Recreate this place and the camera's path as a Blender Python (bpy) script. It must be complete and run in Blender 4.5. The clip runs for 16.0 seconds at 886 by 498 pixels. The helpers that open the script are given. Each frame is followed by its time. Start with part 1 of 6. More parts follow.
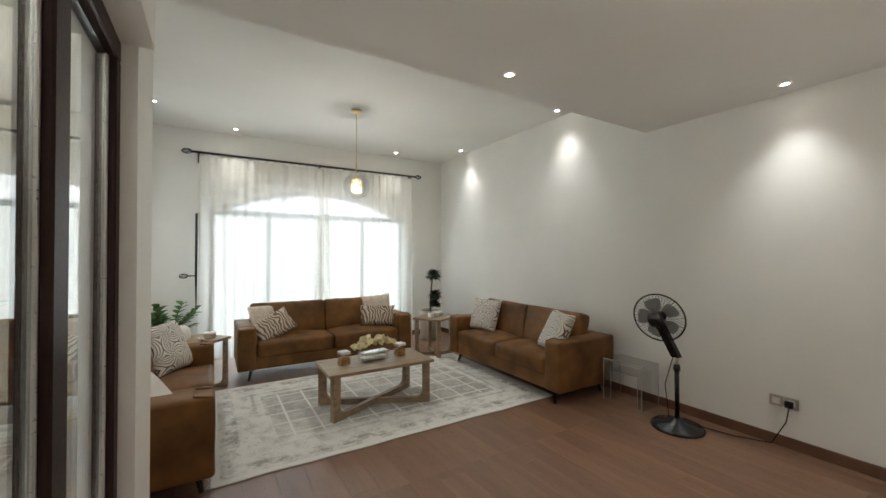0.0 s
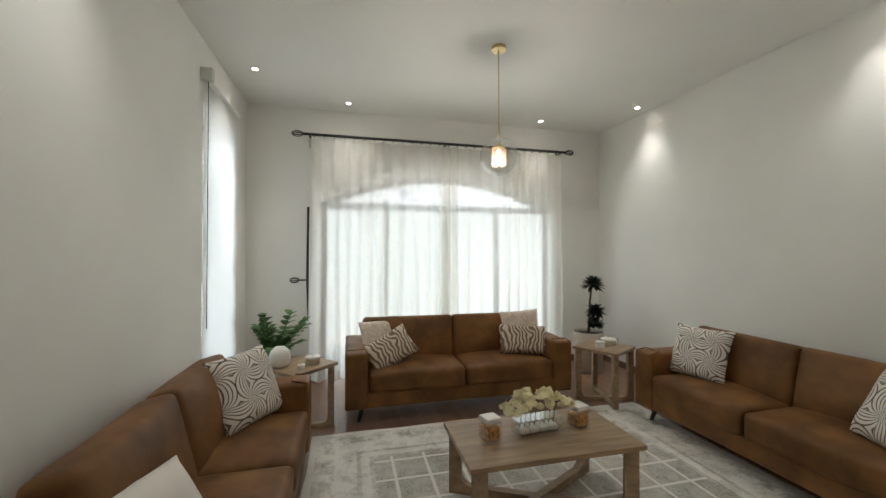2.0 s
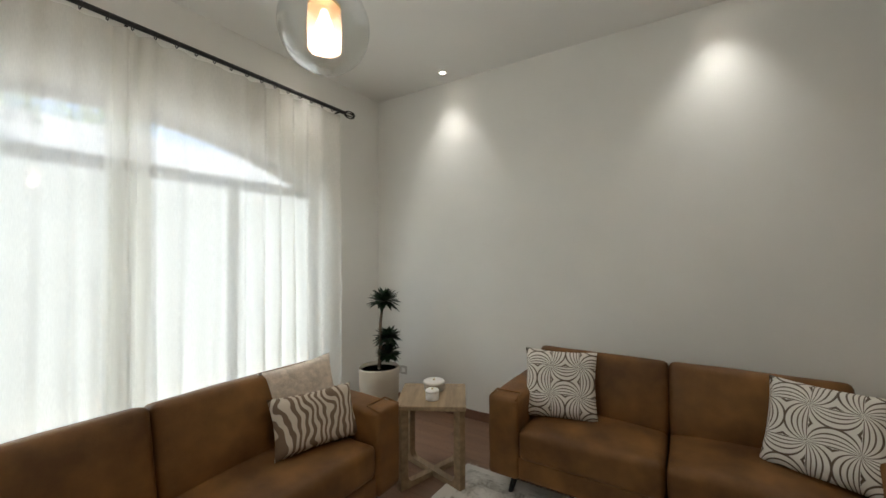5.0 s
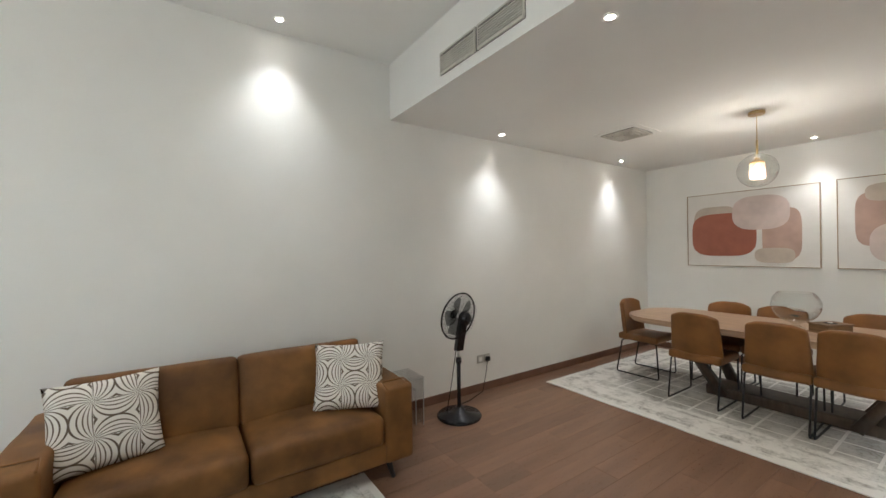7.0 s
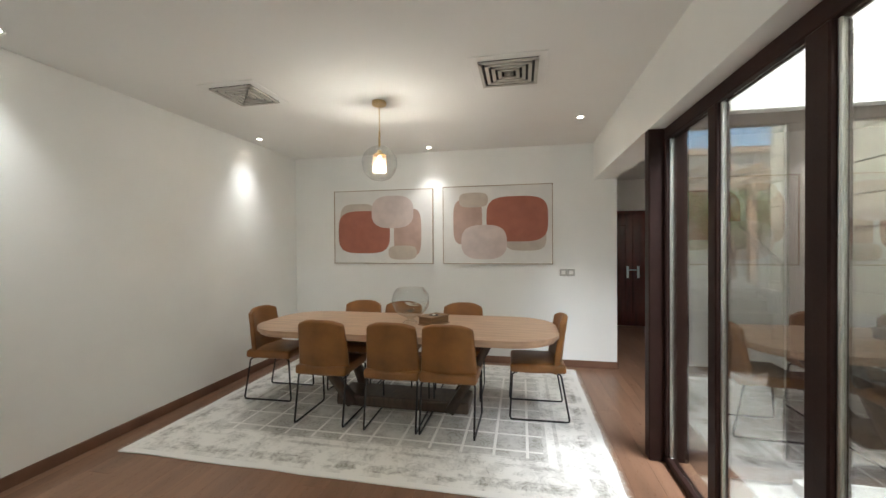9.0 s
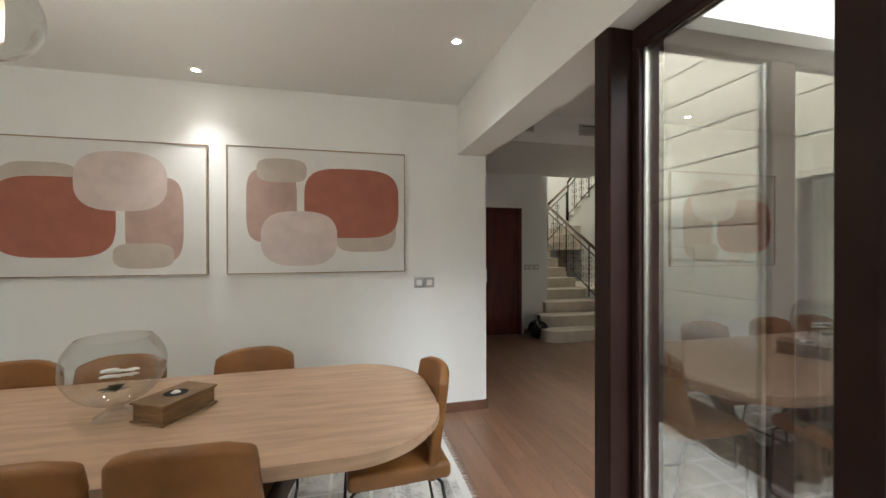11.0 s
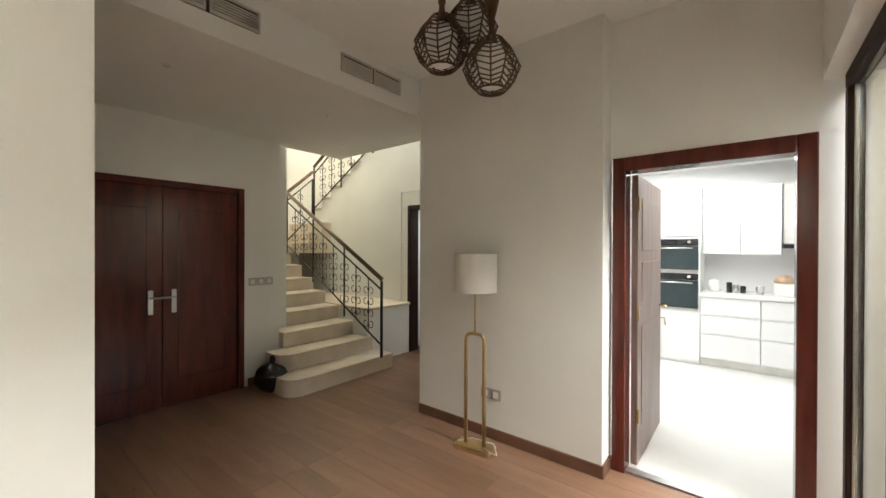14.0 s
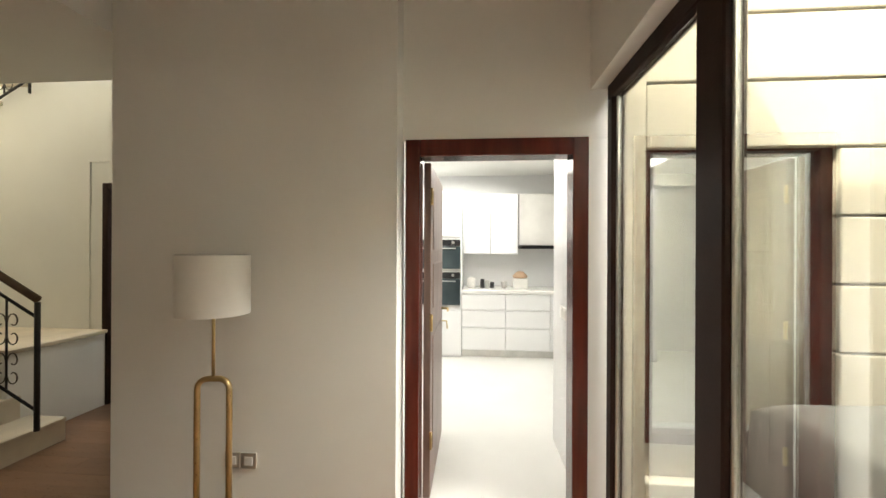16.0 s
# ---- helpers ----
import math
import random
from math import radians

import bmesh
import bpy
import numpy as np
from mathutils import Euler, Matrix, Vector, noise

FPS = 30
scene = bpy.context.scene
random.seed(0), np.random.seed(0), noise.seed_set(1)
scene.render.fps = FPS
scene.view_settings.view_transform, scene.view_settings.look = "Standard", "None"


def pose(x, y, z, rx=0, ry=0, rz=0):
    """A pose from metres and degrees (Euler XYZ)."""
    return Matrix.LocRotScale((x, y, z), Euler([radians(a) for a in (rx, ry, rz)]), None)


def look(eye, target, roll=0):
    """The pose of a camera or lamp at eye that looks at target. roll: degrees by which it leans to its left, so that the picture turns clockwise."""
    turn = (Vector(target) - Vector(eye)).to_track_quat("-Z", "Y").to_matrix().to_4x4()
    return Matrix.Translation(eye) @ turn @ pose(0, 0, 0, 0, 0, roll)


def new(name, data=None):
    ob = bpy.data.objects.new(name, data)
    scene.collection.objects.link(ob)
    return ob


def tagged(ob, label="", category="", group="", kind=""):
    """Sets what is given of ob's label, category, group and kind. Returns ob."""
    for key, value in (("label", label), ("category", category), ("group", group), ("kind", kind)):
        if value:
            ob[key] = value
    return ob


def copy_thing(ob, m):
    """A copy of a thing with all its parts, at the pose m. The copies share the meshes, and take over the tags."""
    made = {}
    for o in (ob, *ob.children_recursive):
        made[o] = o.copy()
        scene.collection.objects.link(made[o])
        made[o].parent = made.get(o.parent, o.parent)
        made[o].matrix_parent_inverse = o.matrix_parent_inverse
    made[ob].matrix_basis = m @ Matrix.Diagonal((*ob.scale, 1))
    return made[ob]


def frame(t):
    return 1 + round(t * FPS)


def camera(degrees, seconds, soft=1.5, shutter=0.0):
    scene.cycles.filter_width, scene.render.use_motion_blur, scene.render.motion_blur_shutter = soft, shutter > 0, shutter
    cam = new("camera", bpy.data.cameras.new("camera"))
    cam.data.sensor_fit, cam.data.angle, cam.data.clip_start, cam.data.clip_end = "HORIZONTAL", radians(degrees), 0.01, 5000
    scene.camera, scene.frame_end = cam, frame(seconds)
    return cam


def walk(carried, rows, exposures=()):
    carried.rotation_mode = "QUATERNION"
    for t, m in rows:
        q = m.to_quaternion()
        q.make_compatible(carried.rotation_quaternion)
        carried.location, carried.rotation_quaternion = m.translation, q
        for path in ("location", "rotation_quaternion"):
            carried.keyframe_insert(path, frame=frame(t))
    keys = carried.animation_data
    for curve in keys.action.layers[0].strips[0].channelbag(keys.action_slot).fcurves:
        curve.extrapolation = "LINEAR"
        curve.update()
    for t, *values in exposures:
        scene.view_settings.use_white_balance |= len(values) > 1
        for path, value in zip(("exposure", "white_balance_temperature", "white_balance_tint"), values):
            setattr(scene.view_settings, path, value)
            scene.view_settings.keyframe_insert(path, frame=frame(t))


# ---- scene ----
cam = camera(98.4, 16.0)
METRES, EYE, TILT, LEAN, TURN = 9.6, 1.49, 0.0, 0.0, -31.1
ROWS = [
    (0.0, 0.0, 0.0, 0.0, 0.0, 0.69, 0.06),
    (0.5, -0.0143, 0.0351, -0.0005, 5.99, 0.68, -0.11),
    (1.0, -0.0274, 0.0718, 0.0006, 11.21, 0.73, -0.03),
    (1.5, -0.041, 0.1122, 0.0014, 15.1, 0.7, -0.09),
    (2.0, -0.0567, 0.1511, 0.0015, 17.33, 0.63, -0.09),
    (2.5, -0.0701, 0.1904, 0.0011, 17.58, 0.66, -0.11),
    (3.0, -0.0869, 0.2258, 0.0006, 15.79, 0.79, -0.22),
    (5.5, -0.1374, 0.358, 0.0026, -41.14, 0.89, 0.5),
    (6.0, -0.1431, 0.3711, 0.0026, -57.11, 0.66, 0.65),
    (6.5, -0.1523, 0.3778, 0.0015, -75.84, 0.8, 0.77),
    (7.0, -0.154, 0.3747, 0.0028, -92.99, 0.17, 0.7),
    (7.5, -0.1486, 0.3609, 0.0022, -107.36, -0.14, 0.65),
    (8.0, -0.1356, 0.3388, 0.0014, -118.89, -0.37, 0.48),
    (8.5, -0.1118, 0.3099, 0.0013, -128.74, -0.52, 0.45),
    (9.0, -0.0863, 0.2754, 0.0001, -137.29, -0.5, 0.31),
    (11.5, 0.0294, 0.101, -0.0029, -167.79, -0.08, 0.1),
    (12.0, 0.0398, 0.0616, -0.0018, -172.99, -0.11, -0.01),
    (12.5, 0.0449, 0.0236, -0.0003, -178.6, -0.15, -0.16),
    (13.0, 0.0388, -0.012, -0.0006, -185.31, -0.12, -0.18),
    (13.5, 0.0276, -0.0428, 0.0006, -191.58, -0.18, -0.08),
    (14.0, 0.0149, -0.0689, 0.0009, -200.02, -0.23, -0.19),
    (14.5, -0.001, -0.0925, 0.0005, -210.84, -0.17, -0.43),
    (15.0, -0.0063, -0.1107, 0.0021, -220.92, -0.14, -0.38),
    (15.5, -0.0075, -0.1232, 0.0021, -229.07, -0.05, -0.34),
    (16.0, -0.021, -0.1332, -0.0003, -234.35, 0.05, -0.28),
]
walk(cam, [(t, pose(0, 0, EYE, TILT, LEAN, TURN) @ pose(METRES * x, METRES * y, METRES * z, 90 + pitch, roll, yaw)) for t, x, y, z, yaw, pitch, roll in ROWS],
     [(0.0, 1.9, 6200, 9), (1.5, 1.75, 6300, 9), (3.0, 1.4, 6500, 9), (5.5, 1.65, 6400, 10), (7.0, 2.2, 6000, 10), (9.0, 2.2, 6000, 8), (11.5, 2.15, 6000, 8), (12.5, 2.75, 5800, 5), (13.5, 2.9, 6300, 6), (14.5, 2.95, 6900, 6), (16.0, 2.75, 7200, 6)])

# ---- world, sun, lamps ----
world = bpy.data.worlds.new("sky")
scene.world = world
world.use_nodes = True
wn = world.node_tree.nodes
sky = wn.new("ShaderNodeTexSky")
sky.sky_type = 'NISHITA'
sky.sun_disc = False
sky.sun_elevation, sky.sun_rotation = radians(52), radians(140)
world.node_tree.links.new(sky.outputs[0], wn["Background"].inputs[0])
wn["Background"].inputs[1].default_value = 0.15
sun_data = bpy.data.lights.new("sun", 'SUN')
sun_data.energy, sun_data.angle, sun_data.color = 3.0, radians(0.6), (1, 0.95, 0.87)
sun = new("sun", sun_data)
sun.matrix_world = look((0, 0, 10), (-0.5, 0.6, 9.0))

SPOT_W, PENDANT_W = 11.5, 4.0
LIVING_SPOTS = [(3.58, 3.25), (3.58, 5.35), (0.27, 6.04), (2.70, 6.05), (-0.58, 5.4), (-0.58, 3.3)]
DINING_SPOTS = [(1.74, 2.0), (3.55, 1.08), (3.58, -1.17), (1.79, -1.97), (0.1, -1.18)]
LIVING_Z, DINING_Z, HALL_Z, SOFFIT_Z = 3.23, 2.72, 3.02, 2.68


def spot(x, y, z, watts, cone=92, colour=(1, 0.965, 0.91)):
    d = bpy.data.lights.new("spot_beam", 'SPOT')
    d.energy, d.spot_size, d.spot_blend, d.shadow_soft_size, d.color = watts, radians(cone), 1.0, 0.09, colour
    ob = new("spot_beam", d)
    ob.location = (x, y, z)
    return ob


def bulb(x, y, z, watts, colour=(1, 0.9, 0.76), size=0.03):
    d = bpy.data.lights.new("bulb_light", 'POINT')
    d.energy, d.shadow_soft_size, d.color = watts, size, colour
    ob = new("bulb_light", d)
    ob.location = (x, y, z)
    return ob


def area(x, y, z, sx, sy, watts, towards, colour=(1, 1, 1)):
    d = bpy.data.lights.new("area_fill", 'AREA')
    d.shape, d.size, d.size_y, d.energy, d.color = 'RECTANGLE', sx, sy, watts, colour
    ob = new("area_fill", d)
    ob.matrix_world = look((x, y, z), towards)
    return ob


for x, y in LIVING_SPOTS:
    spot(x, y, LIVING_Z - 0.02, SPOT_W)
for x, y in DINING_SPOTS:
    spot(x, y, DINING_Z - 0.02, SPOT_W)
# Panels behind the living and west windows, standing in for sky light.
area(1.5, 6.6, 1.3, 3.3, 2.6, 19, (1.5, 0, 1.2), (0.93, 0.97, 1.0))
area(-1.02, 5.4, 1.4, 0.75, 2.3, 3.5, (3, 5.0, 1.2), (0.95, 0.98, 1.0))
# Unseen panels above the courtyard, added to light hall and paving.
area(-2.1, 3.0, 4.7, 1.6, 1.4, 80, (-2.0, -2.6, 1.2), (0.98, 0.98, 1.0))
area(-2.2, 0.9, 5.4, 1.2, 1.8, 95, (-2.1, 0.5, 0.0), (0.98, 0.98, 1.0))
# Added fill under the kitchen ceiling and in the stairwell, no fittings there.
area(-4.9, -1.4, 2.58, 2.6, 2.0, 15, (-4.9, -1.6, 0), (0.97, 0.98, 1.0))
area(-3.6, -6.2, 5.0, 1.6, 1.6, 11, (-3.4, -5.8, 1.0), (1.0, 0.93, 0.78))

# ---- materials ----
def material(name, base=(0.8, 0.8, 0.8), rough=0.6, metal=0.0, vary=0.06, scale=6.0, bump=0.0, bump_scale=120.0, stretch=(1, 1, 1), second=None, sheen=0.0, piece=0.0):
    """A surface with two scales of variation: slow patches and fine grain."""
    m = bpy.data.materials.new(name)
    m.use_nodes = True
    nt = m.node_tree
    b = nt.nodes["Principled BSDF"]
    b.inputs["Roughness"].default_value, b.inputs["Metallic"].default_value = rough, metal
    b.inputs["Sheen Weight"].default_value = sheen
    tc = nt.nodes.new("ShaderNodeTexCoord")
    mp = nt.nodes.new("ShaderNodeMapping")
    mp.inputs["Scale"].default_value = stretch
    nt.links.new(tc.outputs["Object"], mp.inputs[0])
    n1 = nt.nodes.new("ShaderNodeTexNoise")
    n1.inputs["Scale"].default_value, n1.inputs["Detail"].default_value = scale, 6
    n2 = nt.nodes.new("ShaderNodeTexNoise")
    n2.inputs["Scale"].default_value, n2.inputs["Detail"].default_value = bump_scale, 4
    for n in (n1, n2):
        nt.links.new(mp.outputs[0], n.inputs["Vector"])
    ramp = nt.nodes.new("ShaderNodeMix")
    ramp.data_type = 'RGBA'
    c2 = second or [min(1, c * (1 + vary * 2)) for c in base]
    ramp.inputs["A"].default_value = (*[c * (1 - vary) for c in base], 1)
    ramp.inputs["B"].default_value = (*c2, 1)
    sm = nt.nodes.new("ShaderNodeMapRange")
    sm.inputs["From Min"].default_value, sm.inputs["From Max"].default_value = 0.32, 0.68
    nt.links.new(n1.outputs["Fac"], sm.inputs[0])
    nt.links.new(sm.outputs[0], ramp.inputs["Factor"])
    out = ramp.outputs["Result"]
    if piece:
        oi = nt.nodes.new("ShaderNodeObjectInfo")
        mr = nt.nodes.new("ShaderNodeMapRange")
        mr.inputs["To Min"].default_value, mr.inputs["To Max"].default_value = 1 - piece, 1 + piece
        nt.links.new(oi.outputs["Random"], mr.inputs[0])
        mul = nt.nodes.new("ShaderNodeVectorMath")
        mul.operation = 'SCALE'
        nt.links.new(out, mul.inputs[0])
        nt.links.new(mr.outputs[0], mul.inputs["Scale"])
        out = mul.outputs[0]
    nt.links.new(out, b.inputs["Base Color"])
    rr = nt.nodes.new("ShaderNodeMapRange")
    rr.inputs["To Min"].default_value, rr.inputs["To Max"].default_value = max(0.02, rough - 0.08), min(1, rough + 0.08)
    nt.links.new(n2.outputs["Fac"], rr.inputs[0])
    nt.links.new(rr.outputs[0], b.inputs["Roughness"])
    if bump:
        bp = nt.nodes.new("ShaderNodeBump")
        bp.inputs["Strength"].default_value, bp.inputs["Distance"].default_value = bump, 0.004
        nt.links.new(n2.outputs["Fac"], bp.inputs["Height"])
        nt.links.new(bp.outputs[0], b.inputs["Normal"])
    return m


def emitter(name, colour, strength):
    m = bpy.data.materials.new(name)
    m.use_nodes = True
    b = m.node_tree.nodes["Principled BSDF"]
    b.inputs["Base Color"].default_value = (*colour, 1)
    b.inputs["Emission Color"].default_value = (*colour, 1)
    b.inputs["Emission Strength"].default_value = strength
    return m


def glassy(name, tint=(1, 1, 1), rough=0.0, ior=1.5, gain=1.0, rise=5.0):
    """Thin pane: clear, with a gloss that grows towards grazing angles."""
    m = bpy.data.materials.new(name)
    m.use_nodes = True
    nt = m.node_tree
    nt.nodes.remove(nt.nodes["Principled BSDF"])
    tr = nt.nodes.new("ShaderNodeBsdfTransparent")
    tr.inputs[0].default_value = (*tint, 1)
    gl = nt.nodes.new("ShaderNodeBsdfGlossy")
    gl.inputs["Roughness"].default_value = rough
    fr = nt.nodes.new("ShaderNodeLayerWeight")
    pw = nt.nodes.new("ShaderNodeMath")
    pw.operation = 'POWER'
    pw.inputs[1].default_value = rise
    nt.links.new(fr.outputs["Facing"], pw.inputs[0])
    mg = nt.nodes.new("ShaderNodeMath")
    mg.operation, mg.use_clamp = 'MULTIPLY_ADD', True
    r0 = ((ior - 1) / (ior + 1)) ** 2 * gain
    mg.inputs[1].default_value, mg.inputs[2].default_value = 1 - r0, r0
    nt.links.new(pw.outputs[0], mg.inputs[0])
    mx = nt.nodes.new("ShaderNodeMixShader")
    nt.links.new(mg.outputs[0], mx.inputs[0])
    nt.links.new(tr.outputs[0], mx.inputs[1])
    nt.links.new(gl.outputs[0], mx.inputs[2])
    nt.links.new(mx.outputs[0], nt.nodes["Material Output"].inputs[0])
    return m


def sheer(name, colour, see):
    """Woven voile: lets light through the weave and glows with what falls on it from behind."""
    m = bpy.data.materials.new(name)
    m.use_nodes = True
    nt = m.node_tree
    nt.nodes.remove(nt.nodes["Principled BSDF"])
    df = nt.nodes.new("ShaderNodeBsdfDiffuse")
    tl = nt.nodes.new("ShaderNodeBsdfTranslucent")
    tr = nt.nodes.new("ShaderNodeBsdfTransparent")
    for n in (df, tl):
        n.inputs[0].default_value = (*colour, 1)
    a = nt.nodes.new("ShaderNodeMixShader")
    a.inputs[0].default_value = 0.5
    b = nt.nodes.new("ShaderNodeMixShader")
    nz = nt.nodes.new("ShaderNodeTexNoise")
    nz.inputs["Scale"].default_value = 90
    mr = nt.nodes.new("ShaderNodeMapRange")
    mr.inputs["To Min"].default_value, mr.inputs["To Max"].default_value = see - 0.08, see + 0.08
    nt.links.new(nz.outputs["Fac"], mr.inputs[0])
    nt.links.new(mr.outputs[0], b.inputs[0])
    nt.links.new(df.outputs[0], a.inputs[1])
    nt.links.new(tl.outputs[0], a.inputs[2])
    nt.links.new(a.outputs[0], b.inputs[1])
    nt.links.new(tr.outputs[0], b.inputs[2])
    nt.links.new(b.outputs[0], nt.nodes["Material Output"].inputs[0])
    return m


PAINT = material("wall_paint", (0.81, 0.805, 0.765), 0.7, vary=0.02, scale=1.5, bump=0.06, bump_scale=60)
CEIL = material("ceiling_paint", (0.81, 0.805, 0.77), 0.8, vary=0.015, scale=1.2, bump=0.04, bump_scale=60)
OAKFLOOR = material("floor_wood", (0.205, 0.113, 0.068), 0.3, vary=0.12, scale=2.2, bump=0.015, bump_scale=40, stretch=(5, 0.5, 1), piece=0.13)
SKIRT = material("skirting_wood", (0.15, 0.075, 0.045), 0.45, vary=0.15, scale=4, bump_scale=60)
MAHOG = material("mahogany", (0.085, 0.015, 0.010), 0.16, vary=0.2, scale=3, bump=0.05, stretch=(6, 6, 0.7), bump_scale=50)
FRAMEBROWN = material("dark_frame", (0.026, 0.012, 0.009), 0.5, vary=0.15, scale=5)
FRAMEBROWN.node_tree.nodes["Principled BSDF"].inputs["Specular IOR Level"].default_value = 0.15
STONE = material("stair_marble", (0.62, 0.54, 0.43), 0.4, vary=0.07, scale=5, bump_scale=40)
KTILE = material("kitchen_tile", (0.8, 0.79, 0.76), 0.2, vary=0.02, scale=2)
KWHITE = material("kitchen_lacquer", (0.82, 0.82, 0.82), 0.25, vary=0.01, scale=2)
RENDER_OUT = material("outside_render", (0.5, 0.455, 0.37), 0.85, vary=0.05, scale=3, bump=0.2)
PAVE = material("paving", (0.56, 0.54, 0.5), 0.7, vary=0.1, scale=3, bump=0.1)
GLASS = glassy("pane_glass", (0.96, 0.98, 0.97), 0.0, 1.6, 2.6)
SOLAR = glassy("solar_glass", (0.84, 0.85, 0.82), 0.0, 1.6, 5.6)
# Pale colour of the added window backdrop, keeps the curtain's glow white.
OUTWHITE = material("backdrop_white", (0.5, 0.52, 0.52), 0.85, vary=0.05, scale=2, bump=0.2)
CLEAR = glassy("clear_glass", (0.94, 0.95, 0.94), 0.03, 1.5, 1.2, 2.2)
LEATHER = material("brown_leather", (0.125, 0.054, 0.015), 0.52, vary=0.2, scale=4.5, bump=0.25, bump_scale=160, second=(0.235, 0.108, 0.031))
LEATHER.node_tree.nodes["Principled BSDF"].inputs["Specular IOR Level"].default_value = 0.3
WALNUT = material("brown_oak", (0.29, 0.205, 0.12), 0.42, vary=0.18, scale=4, bump=0.05, stretch=(1, 7, 7), bump_scale=50)
TABLEWOOD = material("light_oak", (0.46, 0.31, 0.2), 0.38, vary=0.12, scale=3, stretch=(1, 8, 8), bump_scale=40)
BLACK = material("black_metal", (0.012, 0.011, 0.011), 0.4, vary=0.1, bump_scale=60)
BLACKPL = material("black_plastic", (0.012, 0.012, 0.014), 0.25, vary=0.1)
CHROME = material("brushed_steel", (0.6, 0.59, 0.57), 0.3, 1.0, vary=0.05)
BRASS = material("brass", (0.62, 0.47, 0.24), 0.3, 1.0, vary=0.06)
BRONZE = material("bronze", (0.12, 0.065, 0.035), 0.4, 0.7, vary=0.15)
CURTAIN = sheer("voile", (0.86, 0.84, 0.78), 0.28)
BLIND = sheer("roman_blind_cloth", (0.86, 0.86, 0.84), 0.10)
LAMPGLOW = emitter("led", (1, 0.92, 0.8), 14.0)
BULBGLOW = emitter("warm_bulb", (1, 0.84, 0.66), 1.3)
WHITEPL = material("white_ceramic", (0.8, 0.78, 0.74), 0.35, vary=0.03)
VENT = material("vent_metal", (0.52, 0.5, 0.44), 0.5, vary=0.05)
# Near-black colour painted in for the shade inside openings.
OPENING_SHADE = material("opening_shade", (0.02, 0.02, 0.02), 0.9, vary=0.1)

# ---- mesh helpers ----
def add_box(bm, x0, x1, y0, y1, z0, z1, bevel=0.0, seg=2):
    r = bmesh.ops.create_cube(bm, size=1.0)
    vs = r["verts"]
    bmesh.ops.scale(bm, vec=(x1 - x0, y1 - y0, z1 - z0), verts=vs)
    bmesh.ops.translate(bm, vec=((x0 + x1) / 2, (y0 + y1) / 2, (z0 + z1) / 2), verts=vs)
    if bevel:
        es = list({e for v in vs for e in v.link_edges})
        bmesh.ops.bevel(bm, geom=es, offset=bevel, segments=seg, affect='EDGES', profile=0.6)
    return bm


def boxm(x0, x1, y0, y1, z0, z1, bevel=0.0, seg=2):
    return add_box(bmesh.new(), x0, x1, y0, y1, z0, z1, bevel, seg)


def add_tube(bm, pts, r, sides=8, closed=False):
    """A round bar along a path; r is one radius or one for each point."""
    pts = [Vector(p) for p in pts]
    n = len(pts)
    rs = r if isinstance(r, (list, tuple)) else [r] * n
    rings = []
    ref = None
    for i, p in enumerate(pts):
        a = pts[(i - 1) % n] if closed or i else p
        b = pts[(i + 1) % n] if closed or i < n - 1 else p
        d = (b - a).normalized()
        if ref is None:
            ref = d.orthogonal().normalized()
        ref = (ref - d * ref.dot(d))
        ref = ref.normalized() if ref.length > 1e-5 else d.orthogonal().normalized()
        o = d.cross(ref)
        rings.append([bm.verts.new(p + (ref * math.cos(k * math.tau / sides) + o * math.sin(k * math.tau / sides)) * rs[i]) for k in range(sides)])
    for i in range(n if closed else n - 1):
        A, B = rings[i], rings[(i + 1) % n]
        for k in range(sides):
            f = bm.faces.new((A[k], A[(k + 1) % sides], B[(k + 1) % sides], B[k]))
            f.smooth = True
    if not closed:
        bm.faces.new(rings[0][::-1])
        bm.faces.new(rings[-1])
    return bm


def tube(pts, r, sides=8, closed=False):
    return add_tube(bmesh.new(), pts, r, sides, closed)


def add_lathe(bm, prof, x=0, y=0, z=0, seg=24, cap=True):
    """A turned shape from (radius, height) steps."""
    rings = [[bm.verts.new((x + r * math.cos(k * math.tau / seg), y + r * math.sin(k * math.tau / seg), z + h)) for k in range(seg)] for r, h in prof]
    for A, B in zip(rings, rings[1:]):
        for k in range(seg):
            f = bm.faces.new((A[k], A[(k + 1) % seg], B[(k + 1) % seg], B[k]))
            f.smooth = True
    if cap:
        bm.faces.new(rings[0][::-1])
        bm.faces.new(rings[-1])
    return bm


def lathe(prof, x=0, y=0, z=0, seg=24, cap=True):
    return add_lathe(bmesh.new(), prof, x, y, z, seg, cap)


def add_prism(bm, poly, z0, z1):
    """An upright block over a plan outline."""
    lo = [bm.verts.new((x, y, z0)) for x, y in poly]
    hi = [bm.verts.new((x, y, z1)) for x, y in poly]
    bm.faces.new(lo[::-1])
    bm.faces.new(hi)
    n = len(poly)
    for i in range(n):
        bm.faces.new((lo[i], lo[(i + 1) % n], hi[(i + 1) % n], hi[i]))
    return bm


def mesh_of(name, bm, mat, smooth=False):
    bmesh.ops.recalc_face_normals(bm, faces=bm.faces[:])
    me = bpy.data.meshes.new(name)
    if smooth:
        for f in bm.faces:
            f.smooth = True
    bm.to_mesh(me)
    bm.free()
    me.materials.append(mat)
    return me


def part(name, bm, mat, parent, label="", smooth=False):
    ob = new(name, mesh_of(name, bm, mat, smooth))
    ob.parent = parent
    return tagged(ob, label)


def solid(name, bm, mat, label="", category="", kind="", group="", smooth=False):
    return tagged(new(name, mesh_of(name, bm, mat, smooth)), label, category, group, kind)


